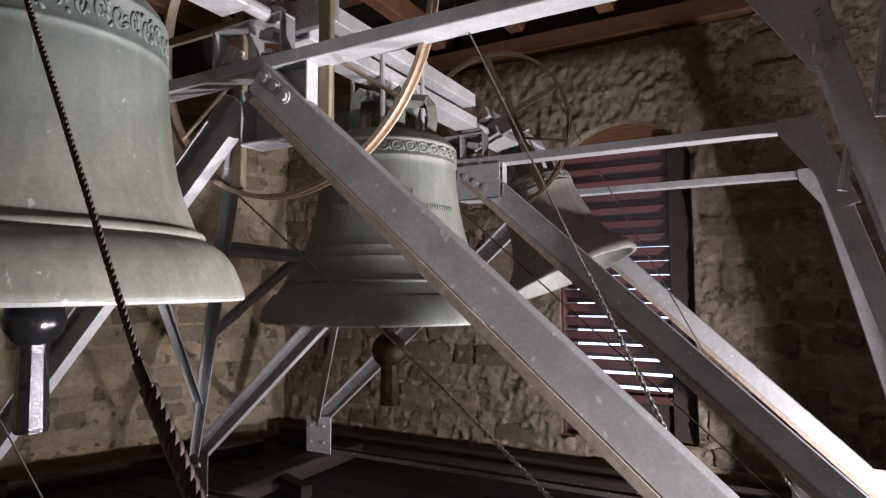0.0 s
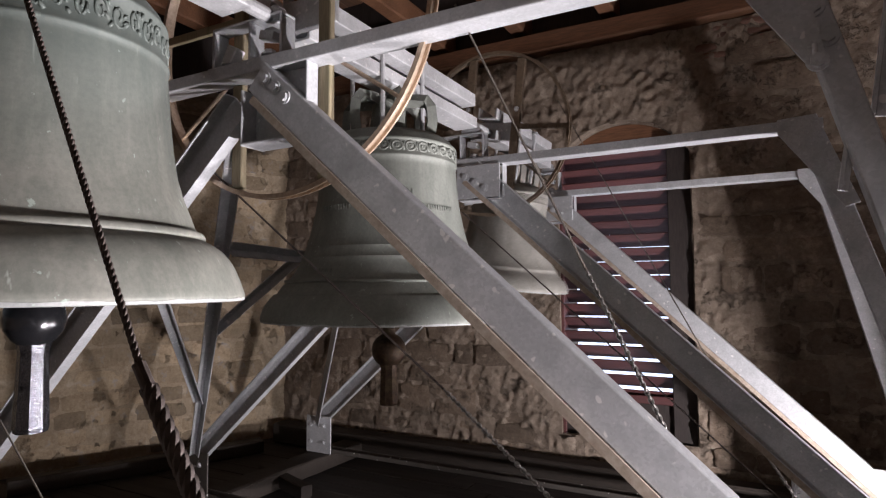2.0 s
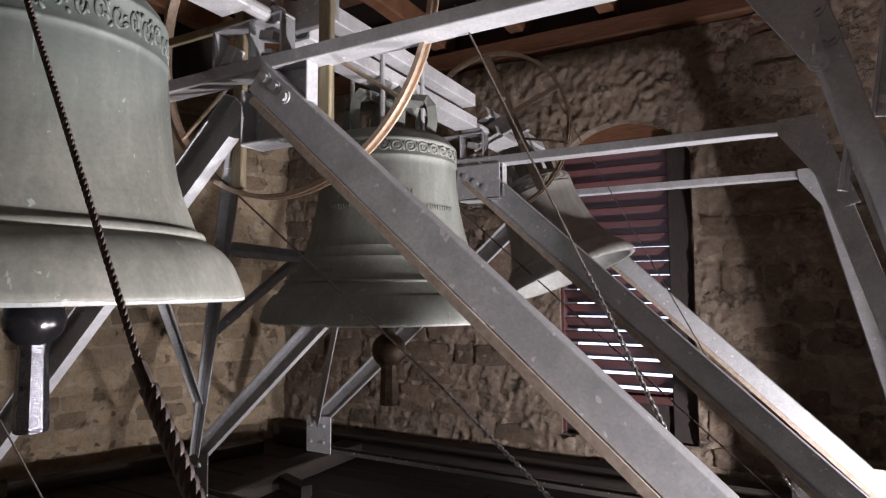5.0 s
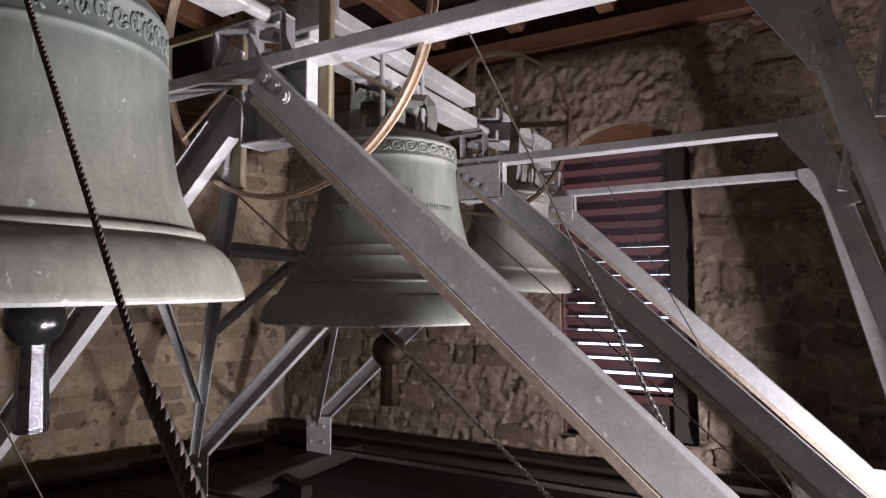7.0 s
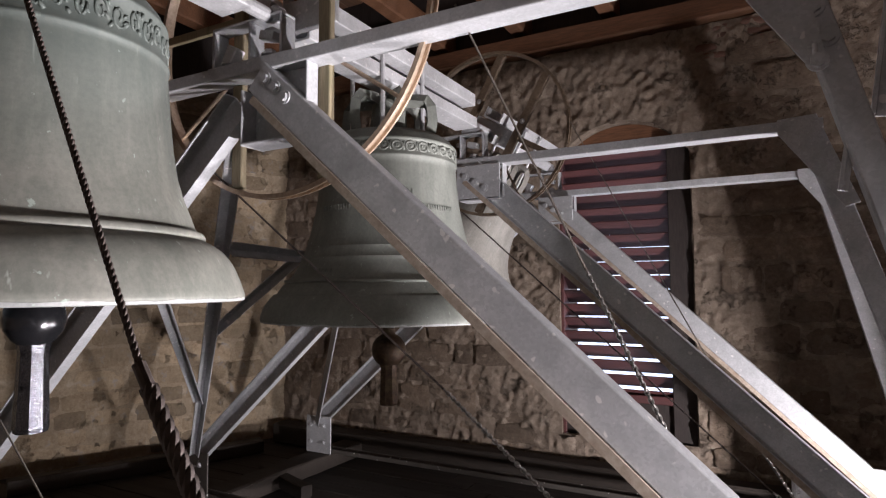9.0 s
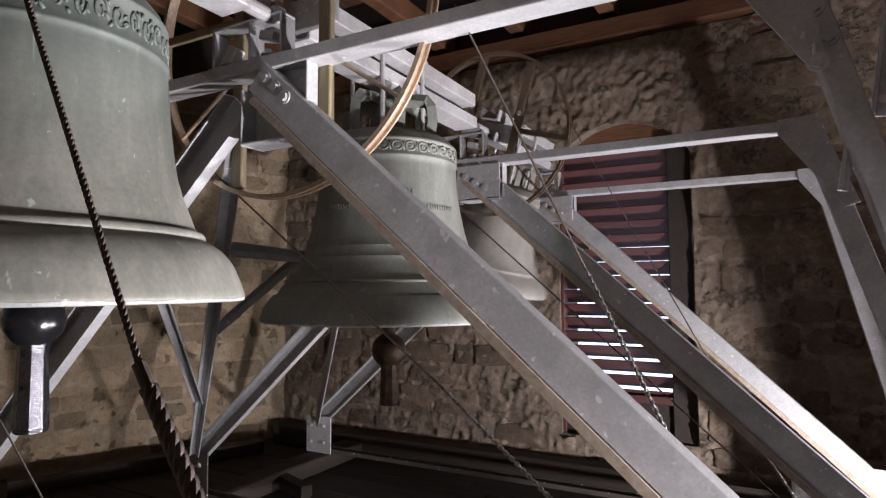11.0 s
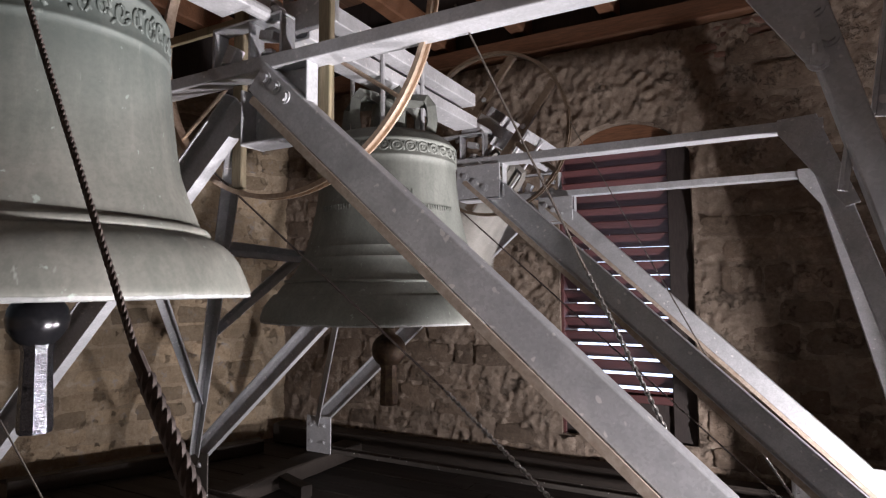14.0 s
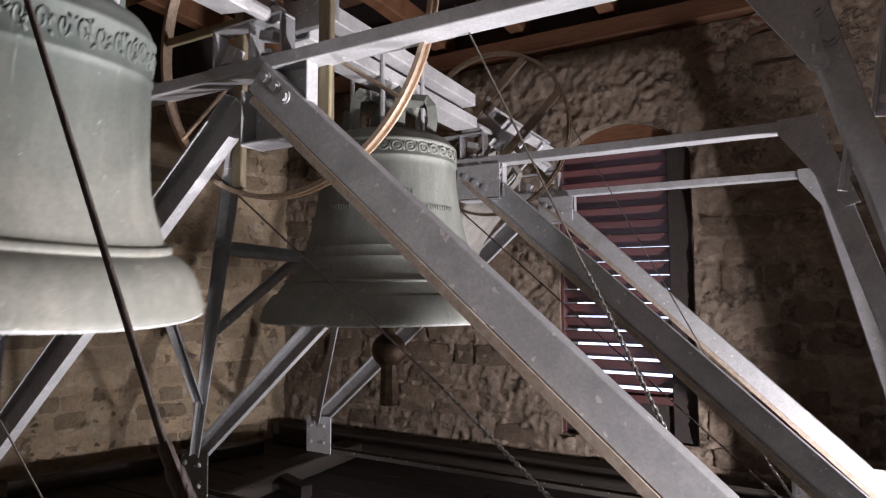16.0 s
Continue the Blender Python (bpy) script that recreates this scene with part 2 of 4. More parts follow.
def box_part(name, c, size, material, parent=None, label="", bev=0.004, m=None):
    bm = bmesh.new()
    add_box(bm, c, size, bev, m)
    return part(name, bm, material, parent, label)


def member(name, p0, p1, w, fl, side, material, parent, label="", flip=False, th=0.008):
    bm = bmesh.new()
    prof = channel_profile(w, fl, th)
    if flip:
        prof = [(u, -v) for u, v in prof]
    extrude_profile(bm, p0, p1, side, prof)
    return part(name, bm, material, parent, label)


def angle_member(name, p0, p1, w, side, material, parent, flip=False, th=0.007):
    """L section."""
    k = -1 if flip else 1
    prof = [(0, 0), (w, 0), (w, k * th), (th * 1.6, k * th), (th, k * th * 1.6), (th, k * w), (0, k * w)]
    bm = bmesh.new()
    extrude_profile(bm, p0, p1, side, prof)
    return part(name, bm, material, parent)


def lathe(bm, prof, seg=72, cap=True):
    """Turn a profile of (r, z) round the z axis."""
    rings = []
    for r, z in prof:
        if r < 1e-5:
            rings.append([bm.verts.new((0, 0, z))])
        else:
            rings.append([bm.verts.new((r * math.cos(2 * math.pi * i / seg), r * math.sin(2 * math.pi * i / seg), z)) for i in range(seg)])
    for a, b in zip(rings, rings[1:]):
        for i in range(seg):
            j = (i + 1) % seg
            if len(a) == 1 and len(b) == 1:
                continue
            if len(a) == 1:
                bm.faces.new((a[0], b[j], b[i]))
            elif len(b) == 1:
                bm.faces.new((a[i], a[j], b[0]))
            else:
                bm.faces.new((a[i], a[j], b[j], b[i]))
    return rings


def tube(bm, pts, r, seg=8, closed=False):
    """A round tube through points."""
    pts = [Vector(p) for p in pts]
    n = len(pts)
    rings = []
    up = Vector((0.13, 0.98, 0.11))
    for i, p in enumerate(pts):
        d = (pts[(i + 1) % n] - pts[i - 1]) if closed else (pts[min(i + 1, n - 1)] - pts[max(i - 1, 0)])
        d.normalize()
        s = d.cross(up)
        s.normalize()
        t = d.cross(s)
        rings.append([bm.verts.new(p + (s * math.cos(2 * math.pi * k / seg) + t * math.sin(2 * math.pi * k / seg)) * r) for k in range(seg)])
    for i in range(n if closed else n - 1):
        a, b = rings[i], rings[(i + 1) % n]
        for k in range(seg):
            j = (k + 1) % seg
            bm.faces.new((a[k], a[j], b[j], b[k]))
    if not closed:
        bm.faces.new(rings[0][::-1])
        bm.faces.new(rings[-1])


def add_bolt(bm, c, axis, r=0.016, h=0.014):
    """Hexagon head on a washer."""
    q = Vector(axis).to_track_quat("Z", "Y").to_matrix().to_4x4()
    for rad, z0, z1, seg in ((r * 1.45, 0, h * 0.28, 14), (r, h * 0.28, h, 6)):
        g = bmesh.ops.create_cone(bm, cap_ends=True, segments=seg, radius1=rad, radius2=rad * 0.96, depth=z1 - z0)
        bmesh.ops.translate(bm, vec=(0, 0, (z0 + z1) / 2), verts=g["verts"])
        bmesh.ops.transform(bm, matrix=Matrix.Translation(c) @ q, verts=g["verts"])


def bolt_part(c, axis, parent, r=0.016, material=None):
    bm = bmesh.new()
    add_bolt(bm, Vector(c), axis, r, r * 0.9)
    return part("bolt", bm, material or STEEL_NEW, parent)


# ---------------------------------------------------------------- room
def arch_z(x):
    """Underside of the segmental arch over the louvred opening."""
    cx, half = (WIN["x0"] + WIN["x1"]) / 2, (WIN["x1"] - WIN["x0"]) / 2
    rise = WIN["apex"] - WIN["spring"]
    rad = (half * half + rise * rise) / (2 * rise)
    return WIN["apex"] - rad + math.sqrt(max(rad * rad - (x - cx) ** 2, 0))


back = lambda u, v, d: Vector((u, WALL_Y + d, v))
arch = [(WIN["x0"] + (WIN["x1"] - WIN["x0"]) * i / 16, 0) for i in range(17)]
arch = [(x, arch_z(x)) for x, _ in arch]
outline_a = [(CORNER.x - 0.6, -0.3), (CORNER.x - 0.6, TOP_Z), (WIN["x0"], TOP_Z), (WIN["x0"], -0.3)]
outline_b = [(WIN["x1"], -0.3), (WIN["x1"], TOP_Z), (RIGHT_X + 0.9, TOP_Z), (RIGHT_X + 0.9, -0.3)]
outline_c = arch + [(WIN["x1"], TOP_Z), (WIN["x0"], TOP_Z)]
outline_d = [(WIN["x0"], -0.3), (WIN["x0"], WIN["sill"]), (WIN["x1"], WIN["sill"]), (WIN["x1"], -0.3)]


def joined_wall(name, outlines, thick, to_world, material, label):
    bm = bmesh.new()
    for o in outlines:
        f0 = [bm.verts.new(to_world(u, v, 0.0)) for u, v in o]
        f1 = [bm.verts.new(to_world(u, v, thick)) for u, v in o]
        bm.faces.new(f0)
        bm.faces.new(f1[::-1])
        for i in range(len(o)):
            j = (i + 1) % len(o)
            bm.faces.new((f0[i], f1[i], f1[j], f0[j]))
    bmesh.ops.recalc_face_normals(bm, faces=bm.faces)
    bmesh.ops.triangulate(bm, faces=[f for f in bm.faces if len(f.verts) > 4])
    return tagged(part(name, bm, material), label, "wall", kind="structure")


wall_back = joined_wall("wall_back", [outline_a, outline_b, outline_c, outline_d], 0.6, back, MORTAR_BACK,
                        "rough grey-brown rubble stone wall with smeared mortar round an arched opening")
NORM = Vector((-CANT.y, CANT.x, 0)) * -1          # points out of the room
if NORM.x > 0:
    NORM = -NORM
cant = lambda u, v, d: CORNER + CANT * u + NORM * d + Vector((0, 0, v))
wall_left = joined_wall("wall_left", [[(-0.3, -0.3), (-0.3, TOP_Z), (8.4, TOP_Z), (8.4, -0.3)]], 0.6, cant, MORTAR_LEFT,
                        "yellowish sandstone wall with wide pale mortar joints and stains")
side = lambda u, v, d: Vector((RIGHT_X + d, u, v))
wall_right = joined_wall("wall_right", [[(FRONT_Y - 0.5, -0.3), (FRONT_Y - 0.5, TOP_Z), (WALL_Y, TOP_Z), (WALL_Y, -0.3)]], 0.6, side, MORTAR_BACK,
                         "thick dark rubble stone wall in shade")
front = lambda u, v, d: Vector((u, FRONT_Y - d, v))
wall_front = joined_wall("wall_front", [[(-9.4, -0.3), (-9.4, TOP_Z), (RIGHT_X, TOP_Z), (RIGHT_X, -0.3)]], 0.5, front, MORTAR_BACK, "rough rubble stone wall in shade")

floor = empty("floor")
tagged(floor, "dark dusty wooden floorboards", "floor", kind="structure")
bm = bmesh.new()
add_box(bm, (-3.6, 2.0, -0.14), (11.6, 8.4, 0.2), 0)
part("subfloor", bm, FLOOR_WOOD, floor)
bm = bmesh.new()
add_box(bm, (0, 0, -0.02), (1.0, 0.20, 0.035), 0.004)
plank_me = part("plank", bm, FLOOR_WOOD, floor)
rng = random.Random(5)
first = True
y = FRONT_Y + 0.11
while y < WALL_Y:
    x = -8.6
    while x < RIGHT_X:
        ln = rng.uniform(2.2, 3.6)
        ln = min(ln, RIGHT_X - x)
        if first:
            ob, first = plank_me, False
        else:
            ob = plank_me.copy()
            scene.collection.objects.link(ob)
        ob.location = (x + ln / 2, y, rng.uniform(-0.004, 0.004))
        ob.scale = (ln - 0.006, 1, 1)
        x += ln
    y += 0.207

# ceiling: boards on joists, all one mesh, and the wall plate of the back wall
bm = bmesh.new()
x = -9.2
while x < RIGHT_X + 0.8:
    w = rng.uniform(0.18, 0.24)
    add_box(bm, (x + w / 2, 2.0, TOP_Z + 1.22 + rng.uniform(-0.006, 0.006)), (w - 0.008, 8.6, 0.03), 0.003)
    x += w
ceiling = tagged(part("ceiling", bm, PLANK_WOOD), "brown wooden boarded ceiling in shade", "ceiling", kind="structure")


for name, o, f in (("wall_attic_back", (-6.2, RIGHT_X + 0.5), lambda u, v, d: Vector((u, WALL_Y + 0.20 + d, v))), ("wall_attic_front", (-9.4, RIGHT_X + 0.5), lambda u, v, d: Vector((u, FRONT_Y - 0.05 - d, v)))):
    joined_wall(name, [[(o[0], TOP_Z), (o[0], TOP_Z + 1.25), (o[1], TOP_Z + 1.25), (o[1], TOP_Z)]], 0.3, f, DARK_WOOD, "dark boarded upper wall under the roof")
joined_wall("wall_attic_right", [[(FRONT_Y - 0.4, TOP_Z), (FRONT_Y - 0.4, TOP_Z + 1.25), (WALL_Y + 0.5, TOP_Z + 1.25), (WALL_Y + 0.5, TOP_Z)]], 0.3, lambda u, v, d: Vector((RIGHT_X + 0.05 + d, u, v)), DARK_WOOD, "dark boarded upper wall under the roof")
joined_wall("wall_attic_left", [[(-0.6, TOP_Z), (-0.6, TOP_Z + 1.25), (8.8, TOP_Z + 1.25), (8.8, TOP_Z)]], 0.3, lambda u, v, d: CORNER + CANT * u + NORM * (0.1 + d) + Vector((0, 0, v)), DARK_WOOD, "dark boarded upper wall under the roof")


def timber(name, p0, p1, w, h, material, label, category="beam", kind="structure"):
    """A hewn timber: a bevelled bar with slightly uneven sides."""
    p0, p1 = Vector(p0), Vector(p1)
    a, s, t, ln = frame_of(p0, p1, (0, 0, 1))
    bm = bmesh.new()
    n = max(3, int(ln / 0.35))
    prof = [(-0.5, -0.42), (-0.42, -0.5), (0.42, -0.5), (0.5, -0.42), (0.5, 0.42), (0.42, 0.5), (-0.42, 0.5), (-0.5, 0.42)]
    rings = []
    for i in range(n + 1):
        c = p0 + a * ln * i / n
        rings.append([bm.verts.new(c + s * (u * h + rng.uniform(-0.004, 0.004)) + t * (v * w + rng.uniform(-0.004, 0.004))) for u, v in prof])
    for r0, r1 in zip(rings, rings[1:]):
        for i in range(8):
            j = (i + 1) % 8
            bm.faces.new((r0[i], r0[j], r1[j], r1[i]))
    bm.faces.new(rings[0][::-1])
    bm.faces.new(rings[-1])
    bmesh.ops.recalc_face_normals(bm, faces=bm.faces)
    return tagged(part(name, bm, material), label, category, kind=kind)


timber("wall_plate", (-6.0, WALL_Y + 0.02, TOP_Z + 0.10), (RIGHT_X, WALL_Y + 0.02, TOP_Z + 0.10), 0.34, 0.19, BEAM_WOOD, "brown timber wall plate on top of the stone wall")
for x in (-4.9, -4.0, -3.1, -2.2, -1.3, -0.4, 0.5, 1.4):
    timber("joist", (x, FRONT_Y, TOP_Z + 0.375), (x, WALL_Y + 0.15, TOP_Z + 0.375), 0.15, 0.235, BEAM_WOOD, "brown timber ceiling joist")
timber("ceiling_beam", (-7.0, 2.9, TOP_Z + 0.12), (RIGHT_X, 2.9, TOP_Z + 0.12), 0.2, 0.26, BEAM_WOOD, "heavy brown timber ceiling beam")

# louvred window of the back wall
window = empty("window_1")
tagged(window, "arched belfry window with red-brown wooden louvres and bright gaps", "window", kind="structure")
LX0, LX1 = WIN["x0"] + 0.02, -0.82
bm = bmesh.new()
add_box(bm, ((LX1 + WIN["x1"]) / 2, WALL_Y + 0.11, (WIN["sill"] + WIN["spring"]) / 2 + 0.03), (WIN["x1"] - LX1, 0.16, WIN["spring"] - WIN["sill"] + 0.06), 0.006)
part("window_frame", bm, DARK_WOOD, window, "dark broad jamb board")
bm = bmesh.new()
add_box(bm, (WIN["x0"] + 0.015, WALL_Y + 0.12, (WIN["sill"] + WIN["spring"]) / 2), (0.03, 0.16, WIN["spring"] - WIN["sill"]), 0.004)
part("window_frame", bm, LOUVRE_WOOD, window)
box_part("window_sill", ((LX0 + LX1) / 2, WALL_Y + 0.12, WIN["sill"] + 0.17), (LX1 - LX0, 0.1, 0.34), DARK_WOOD, window, "dark solid bottom panel")
bm = bmesh.new()
hd = [(x, z - 0.004) for x, z in arch] + [(WIN["x1"], WIN["spring"] - 0.02), (WIN["x0"], WIN["spring"] - 0.02)]
f0 = [bm.verts.new((x, WALL_Y + 0.16, z)) for x, z in hd]
f1 = [bm.verts.new((x, WALL_Y + 0.20, z)) for x, z in hd]
bm.faces.new(f0), bm.faces.new(f1[::-1])
for i in range(len(hd)):
    j = (i + 1) % len(hd)
    bm.faces.new((f0[i], f1[i], f1[j], f0[j]))
bmesh.ops.recalc_face_normals(bm, faces=bm.faces)
part("head_board", bm, BEAM_WOOD, window, "brown board in the arch")
bm = bmesh.new()
add_box(bm, (0, 0, 0), (LX1 - LX0, 0.186, 0.015), 0.003, pose(0, 0, 0, -37.0))
slat0 = part("slat", bm, LOUVRE_WOOD, window)
z, k = 0.93 - 0.131, 0
while z < WIN["spring"]:
    ob = slat0 if k == 0 else slat0.copy()
    if k:
        scene.collection.objects.link(ob)
    ob.location = ((LX0 + LX1) / 2, WALL_Y + 0.13, z)
    ob.rotation_euler = (radians(rng.uniform(-0.8, 0.8)), radians(rng.uniform(-0.25, 0.25)), 0)
    z += 0.1305
    k += 1
box_part("lining", ((LX0 + LX1) / 2, WALL_Y + 0.05, WIN["sill"] + 0.38), (LX1 - LX0, 0.05, 0.07), LOUVRE_WOOD, window)
backdrop = tagged(box_part("backdrop", ((WIN["x0"] + WIN["x1"]) / 2, WALL_Y + 2.6, 1.8), (9.0, 0.02, 9.0), SKY_GLOW), "bright hazy daylight outside the louvres", "sky", kind="structure")

# ---------------------------------------------------------------- steel bell frame
LEG = Vector((-1.0, 0.0, -0.871)).normalized()
STRUT = {0: (2.44, 0.8775, 0.118), 1: (2.462, 0.8775, 0.120), 2: (2.440, 0.905, 0.142), 3: (2.43, 0.935, 0.118)}   # top, slope and depth of each strut
RTOP = {0: 0.05, 1: 0.045, 2: 0.17, 3: 0.30}       # right ends of the top beams
JX0, JX1 = -1.70, -1.41
BEAM_Z = (2.545, 2.598, 2.545, 2.545)              # undersides of the top beams
LEG_X, FOOT_X, LEG_W = (0.04, 0.055, 0.16, 0.29), (0.79, 0.621, 0.79, 0.79), (0.095, 0.064, 0.095, 0.095)      # tops, feet and widths of the right legs


def truss(k):
    yf = TRUSS_Y[k]
    t = empty("bell_frame_truss", (0, yf, 0.165))
    oz = -0.165                                       # local z of the floor
    loc = lambda x, z, dy=0.0: Vector((x, dy, z + oz))
    rt = RTOP[k]
    bz = BEAM_Z[k]
    # top beam: channel laid flat, web downwards
    member("top_beam", loc(-2.45, bz, 0.05), loc(rt + 0.06, bz, 0.05), 0.10, 0.048, (0, 1, 0), STEEL, t, flip=False)
    # left leg: channel open to the front
    c0 = Vector((-1.76, 0, 2.489 + oz))
    ln = (c0.z - (0.50 + oz)) / -LEG.z
    member("leg", c0 + Vector((0, 0.06, 0)), c0 + LEG * ln + Vector((0, 0.06, 0)), 0.143, 0.055, (LEG.z, 0, -LEG.x), STEEL, t, flip=True)
    # diagonal strut: web to the front
    sz, slope, sw = STRUT[k]
    d = Vector((1.0, 0, -slope)).normalized()
    up = Vector((slope, 0, 1.0)).normalized()
    e0 = loc(-1.41, sz, -0.014) - up * (sw / 2) - d * 0.235
    e1 = e0 + d * ((e0.z - (0.50 + oz)) / -d.z)
    if k == 2:      # this one lies with its open side to the front
        member("strut", e0 + Vector((0, 0.045, 0)), e1 + Vector((0, 0.045, 0)), sw, 0.055, up, STEEL, t, flip=False)
    else:
        member("strut", e0, e1, sw, 0.055, up, STEEL, t, flip=True)
    a, s, th, l2 = frame_of(e0, e1, up)
    bm = bmesh.new()
    lo = -up * (sw / 2 + 0.011)
    extrude_profile(bm, e0 + lo + d * 0.05 + Vector((0, -0.003, 0)), e1 + lo + Vector((0, -0.003, 0)), up, [(-0.014, 0.0), (0.012, 0.0), (0.013, 0.003), (0.013, 0.012), (-0.015, 0.012), (-0.015, 0.003)])
    part("edge_strip", bm, RUSTLINE, t, "rusty strip along the strut")
    # right leg
    f = loc(FOOT_X[k], 0.50)
    g = loc(LEG_X[k], 2.60)
    member("leg", g + Vector((0, 0.004, 0)), f + Vector((0, 0.004, 0)), LEG_W[k], 0.055, (1, 0, 0.3), STEEL, t, flip=True)
    # gussets
    gy = 0.064 if k < 2 else -0.020
    gh = bz - 2.342
    box_part("gusset_plate", loc((JX0 + JX1) / 2, bz - gh / 2, gy), (JX1 - JX0, 0.010, gh), STEEL, t, bev=0.003)
    box_part("gusset_flange", loc(JX1 + 0.004, bz - gh / 2, 0.035), (0.008, 0.06, gh), STEEL, t, bev=0.002)
    if k < 2:
        box_part("bracket", loc(JX0 - 0.005, 2.43, 0.05), (0.010, 0.12, 0.21), STEEL_NEW, t, "bright folded bracket", bev=0.003)
        box_part("bracket", loc((JX0 + JX1) / 2, 2.332, 0.05), (JX1 - JX0 + 0.02, 0.12, 0.010), STEEL, t, bev=0.003)
    else:
        box_part("bracket", loc((JX0 + JX1) / 2, 2.334, 0.05), (JX1 - JX0 - 0.02, 0.12, 0.010), STEEL, t, bev=0.003)
    for i in range(3):
        p = (e0 + up * sw * 0.16 + Vector((0, -0.002, 0)) + d * (0.05 + 0.062 * i)) if k < 2 else loc(-1.64 + 0.065 * i, 2.475 - 0.038 * i, -0.026)
        bolt_part(p, (0, -1, 0), t, 0.017, STEEL)
    # right gusset: a triangle-like plate under the beam end
    bm = bmesh.new()
    pts = [(rt - 0.13, 2.60), (rt + 0.03, 2.61), (rt + 0.19, 2.18), (rt + 0.13, 2.165), (rt - 0.13, 2.53)]
    if k == 1:      # a narrower plate beside its leg
        pts = [(-0.143, 2.64), (0.06, 2.64), (0.124, 2.288), (0.091, 2.287), (-0.130, 2.62)]
    v0 = [bm.verts.new(loc(x, z, -0.012)) for x, z in pts]
    v1 = [bm.verts.new(loc(x, z, -0.002)) for x, z in pts]
    bm.faces.new(v0), bm.faces.new(v1[::-1])
    for i in range(5):
        j = (i + 1) % 5
        bm.faces.new((v0[i], v1[i], v1[j], v0[j]))
    bmesh.ops.recalc_face_normals(bm, faces=bm.faces)
    part("gusset_plate", bm, STEEL, t)
    for i in range(3):
        bolt_x, bolt_z = ((0.100, 2.433), (0.125, 2.360), (0.103, 2.302))[i] if k == 1 else (rt + 0.045 + 0.035 * i, 2.50 - 0.1 * i)
        bolt_part(loc(bolt_x, bolt_z, -0.014 if k != 1 or i == 2 else 0.003), (0, -1, 0), t, 0.017, STEEL)
    if k == 1:
        box_part("tag", loc(0.099, 2.326, -0.018), (0.012, 0.012, 0.034), STEEL_NEW, t, "small bright clip")
    # feet and bottom chord
    for x0, x1 in ((-4.20, -3.89), (0.47, 0.90)):
        bm = bmesh.new()
        hp = 0.465 if k == 3 and x0 > 0 else 0.36
        add_box(bm, loc((x0 + x1) / 2, 0.165 + hp / 2, -0.006), (x1 - x0, 0.012, hp), 0.003)
        part("foot_plate", bm, STEEL_DARK if k < 3 else STEEL, t)
        for i in range(4):
            bolt_part(loc(x0 + 0.06 + 0.16 * (i % 2), 0.27 + 0.16 * (i // 2), -0.014), (0, -1, 0), t, 0.015, STEEL)
    member("bottom_chord", loc(-4.15, 0.175, 0.05), loc(0.95, 0.175, 0.05), 0.10, 0.04, (0, 1, 0), STEEL_DARK, t)
    tagged(t, "galvanised steel truss of a bell frame on timber sleepers", "bell frame", "trusses of the bell frame")
    return t


trusses = [truss(k) for k in range(4)]
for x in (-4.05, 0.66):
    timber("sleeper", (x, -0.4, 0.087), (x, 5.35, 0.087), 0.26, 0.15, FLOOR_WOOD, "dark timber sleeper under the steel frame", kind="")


# longitudinal bracing in the plane of the left legs and of the right legs
def on_leg(x, y, off=0.0):
    return Vector((x, y, 2.4375 + 0.871 * (x + 1.80) + off))


def brace(p0, p1, w, label="galvanised steel angle brace between the trusses", flip=False, material=None, side=(0.66, 0, -0.75)):
    b = empty("frame_brace", p0)
    angle_member("bar", Vector((0, 0, 0)), Vector(p1) - Vector(p0), w, side, material or STEEL, b, flip)
    bolt_part(Vector((0, -0.004, 0)), (0.3, -1, 0.1), b, 0.012)
    return tagged(b, label, "brace", "braces of the bell frame")


brace(on_leg(-3.98, 3.26), on_leg(-1.86, 1.70), 0.055, flip=True)
brace(on_leg(-2.31, 2.05), on_leg(-2.33, 2.60), 0.05, flip=True)
brace(on_leg(-2.34, 2.56), on_leg(-2.80, 2.40), 0.045)
brace(on_leg(-2.30, 1.62), on_leg(-3.36, 2.78), 0.05)
brace(on_leg(-4.06, 4.74), on_leg(-2.70, 3.36), 0.055)
brace((0.246, 1.637, 2.495), (0.203, 1.637, 2.180), 0.030, side=(1, 0, 0))
brace((0.163, 1.637, 2.195), (0.135, 1.637, 2.017), 0.020, side=(1, 0, 0), material=STEEL_NEW)

# ---------------------------------------------------------------- bells
PROFILE_WIDE = [(0.972, 0.0), (0.988, 0.006), (0.990, 0.022), (0.980, 0.042), (0.966, 0.072), (0.936, 0.121), (0.906, 0.153), (0.872, 0.179), (0.835, 0.199), (0.805, 0.211), (0.784, 0.217), (0.780, 0.220), (0.784, 0.223),
                (0.784, 0.230), (0.780, 0.238), (0.772, 0.246), (0.762, 0.249), (0.750, 0.2495), (0.738, 0.256), (0.721, 0.284), (0.702, 0.320), (0.682, 0.355), (0.664, 0.389), (0.634, 0.459), (0.612, 0.560), (0.598, 0.650), (0.587, 0.740),
                (0.577, 0.830), (0.575, 0.852), (0.582, 0.857), (0.582, 0.868), (0.573, 0.874), (0.565, 0.992), (0.573, 0.998), (0.572, 1.010), (0.560, 1.016), (0.540, 1.046), (0.498, 1.080), (0.40, 1.112), (0.22, 1.135), (0.0, 1.14)]
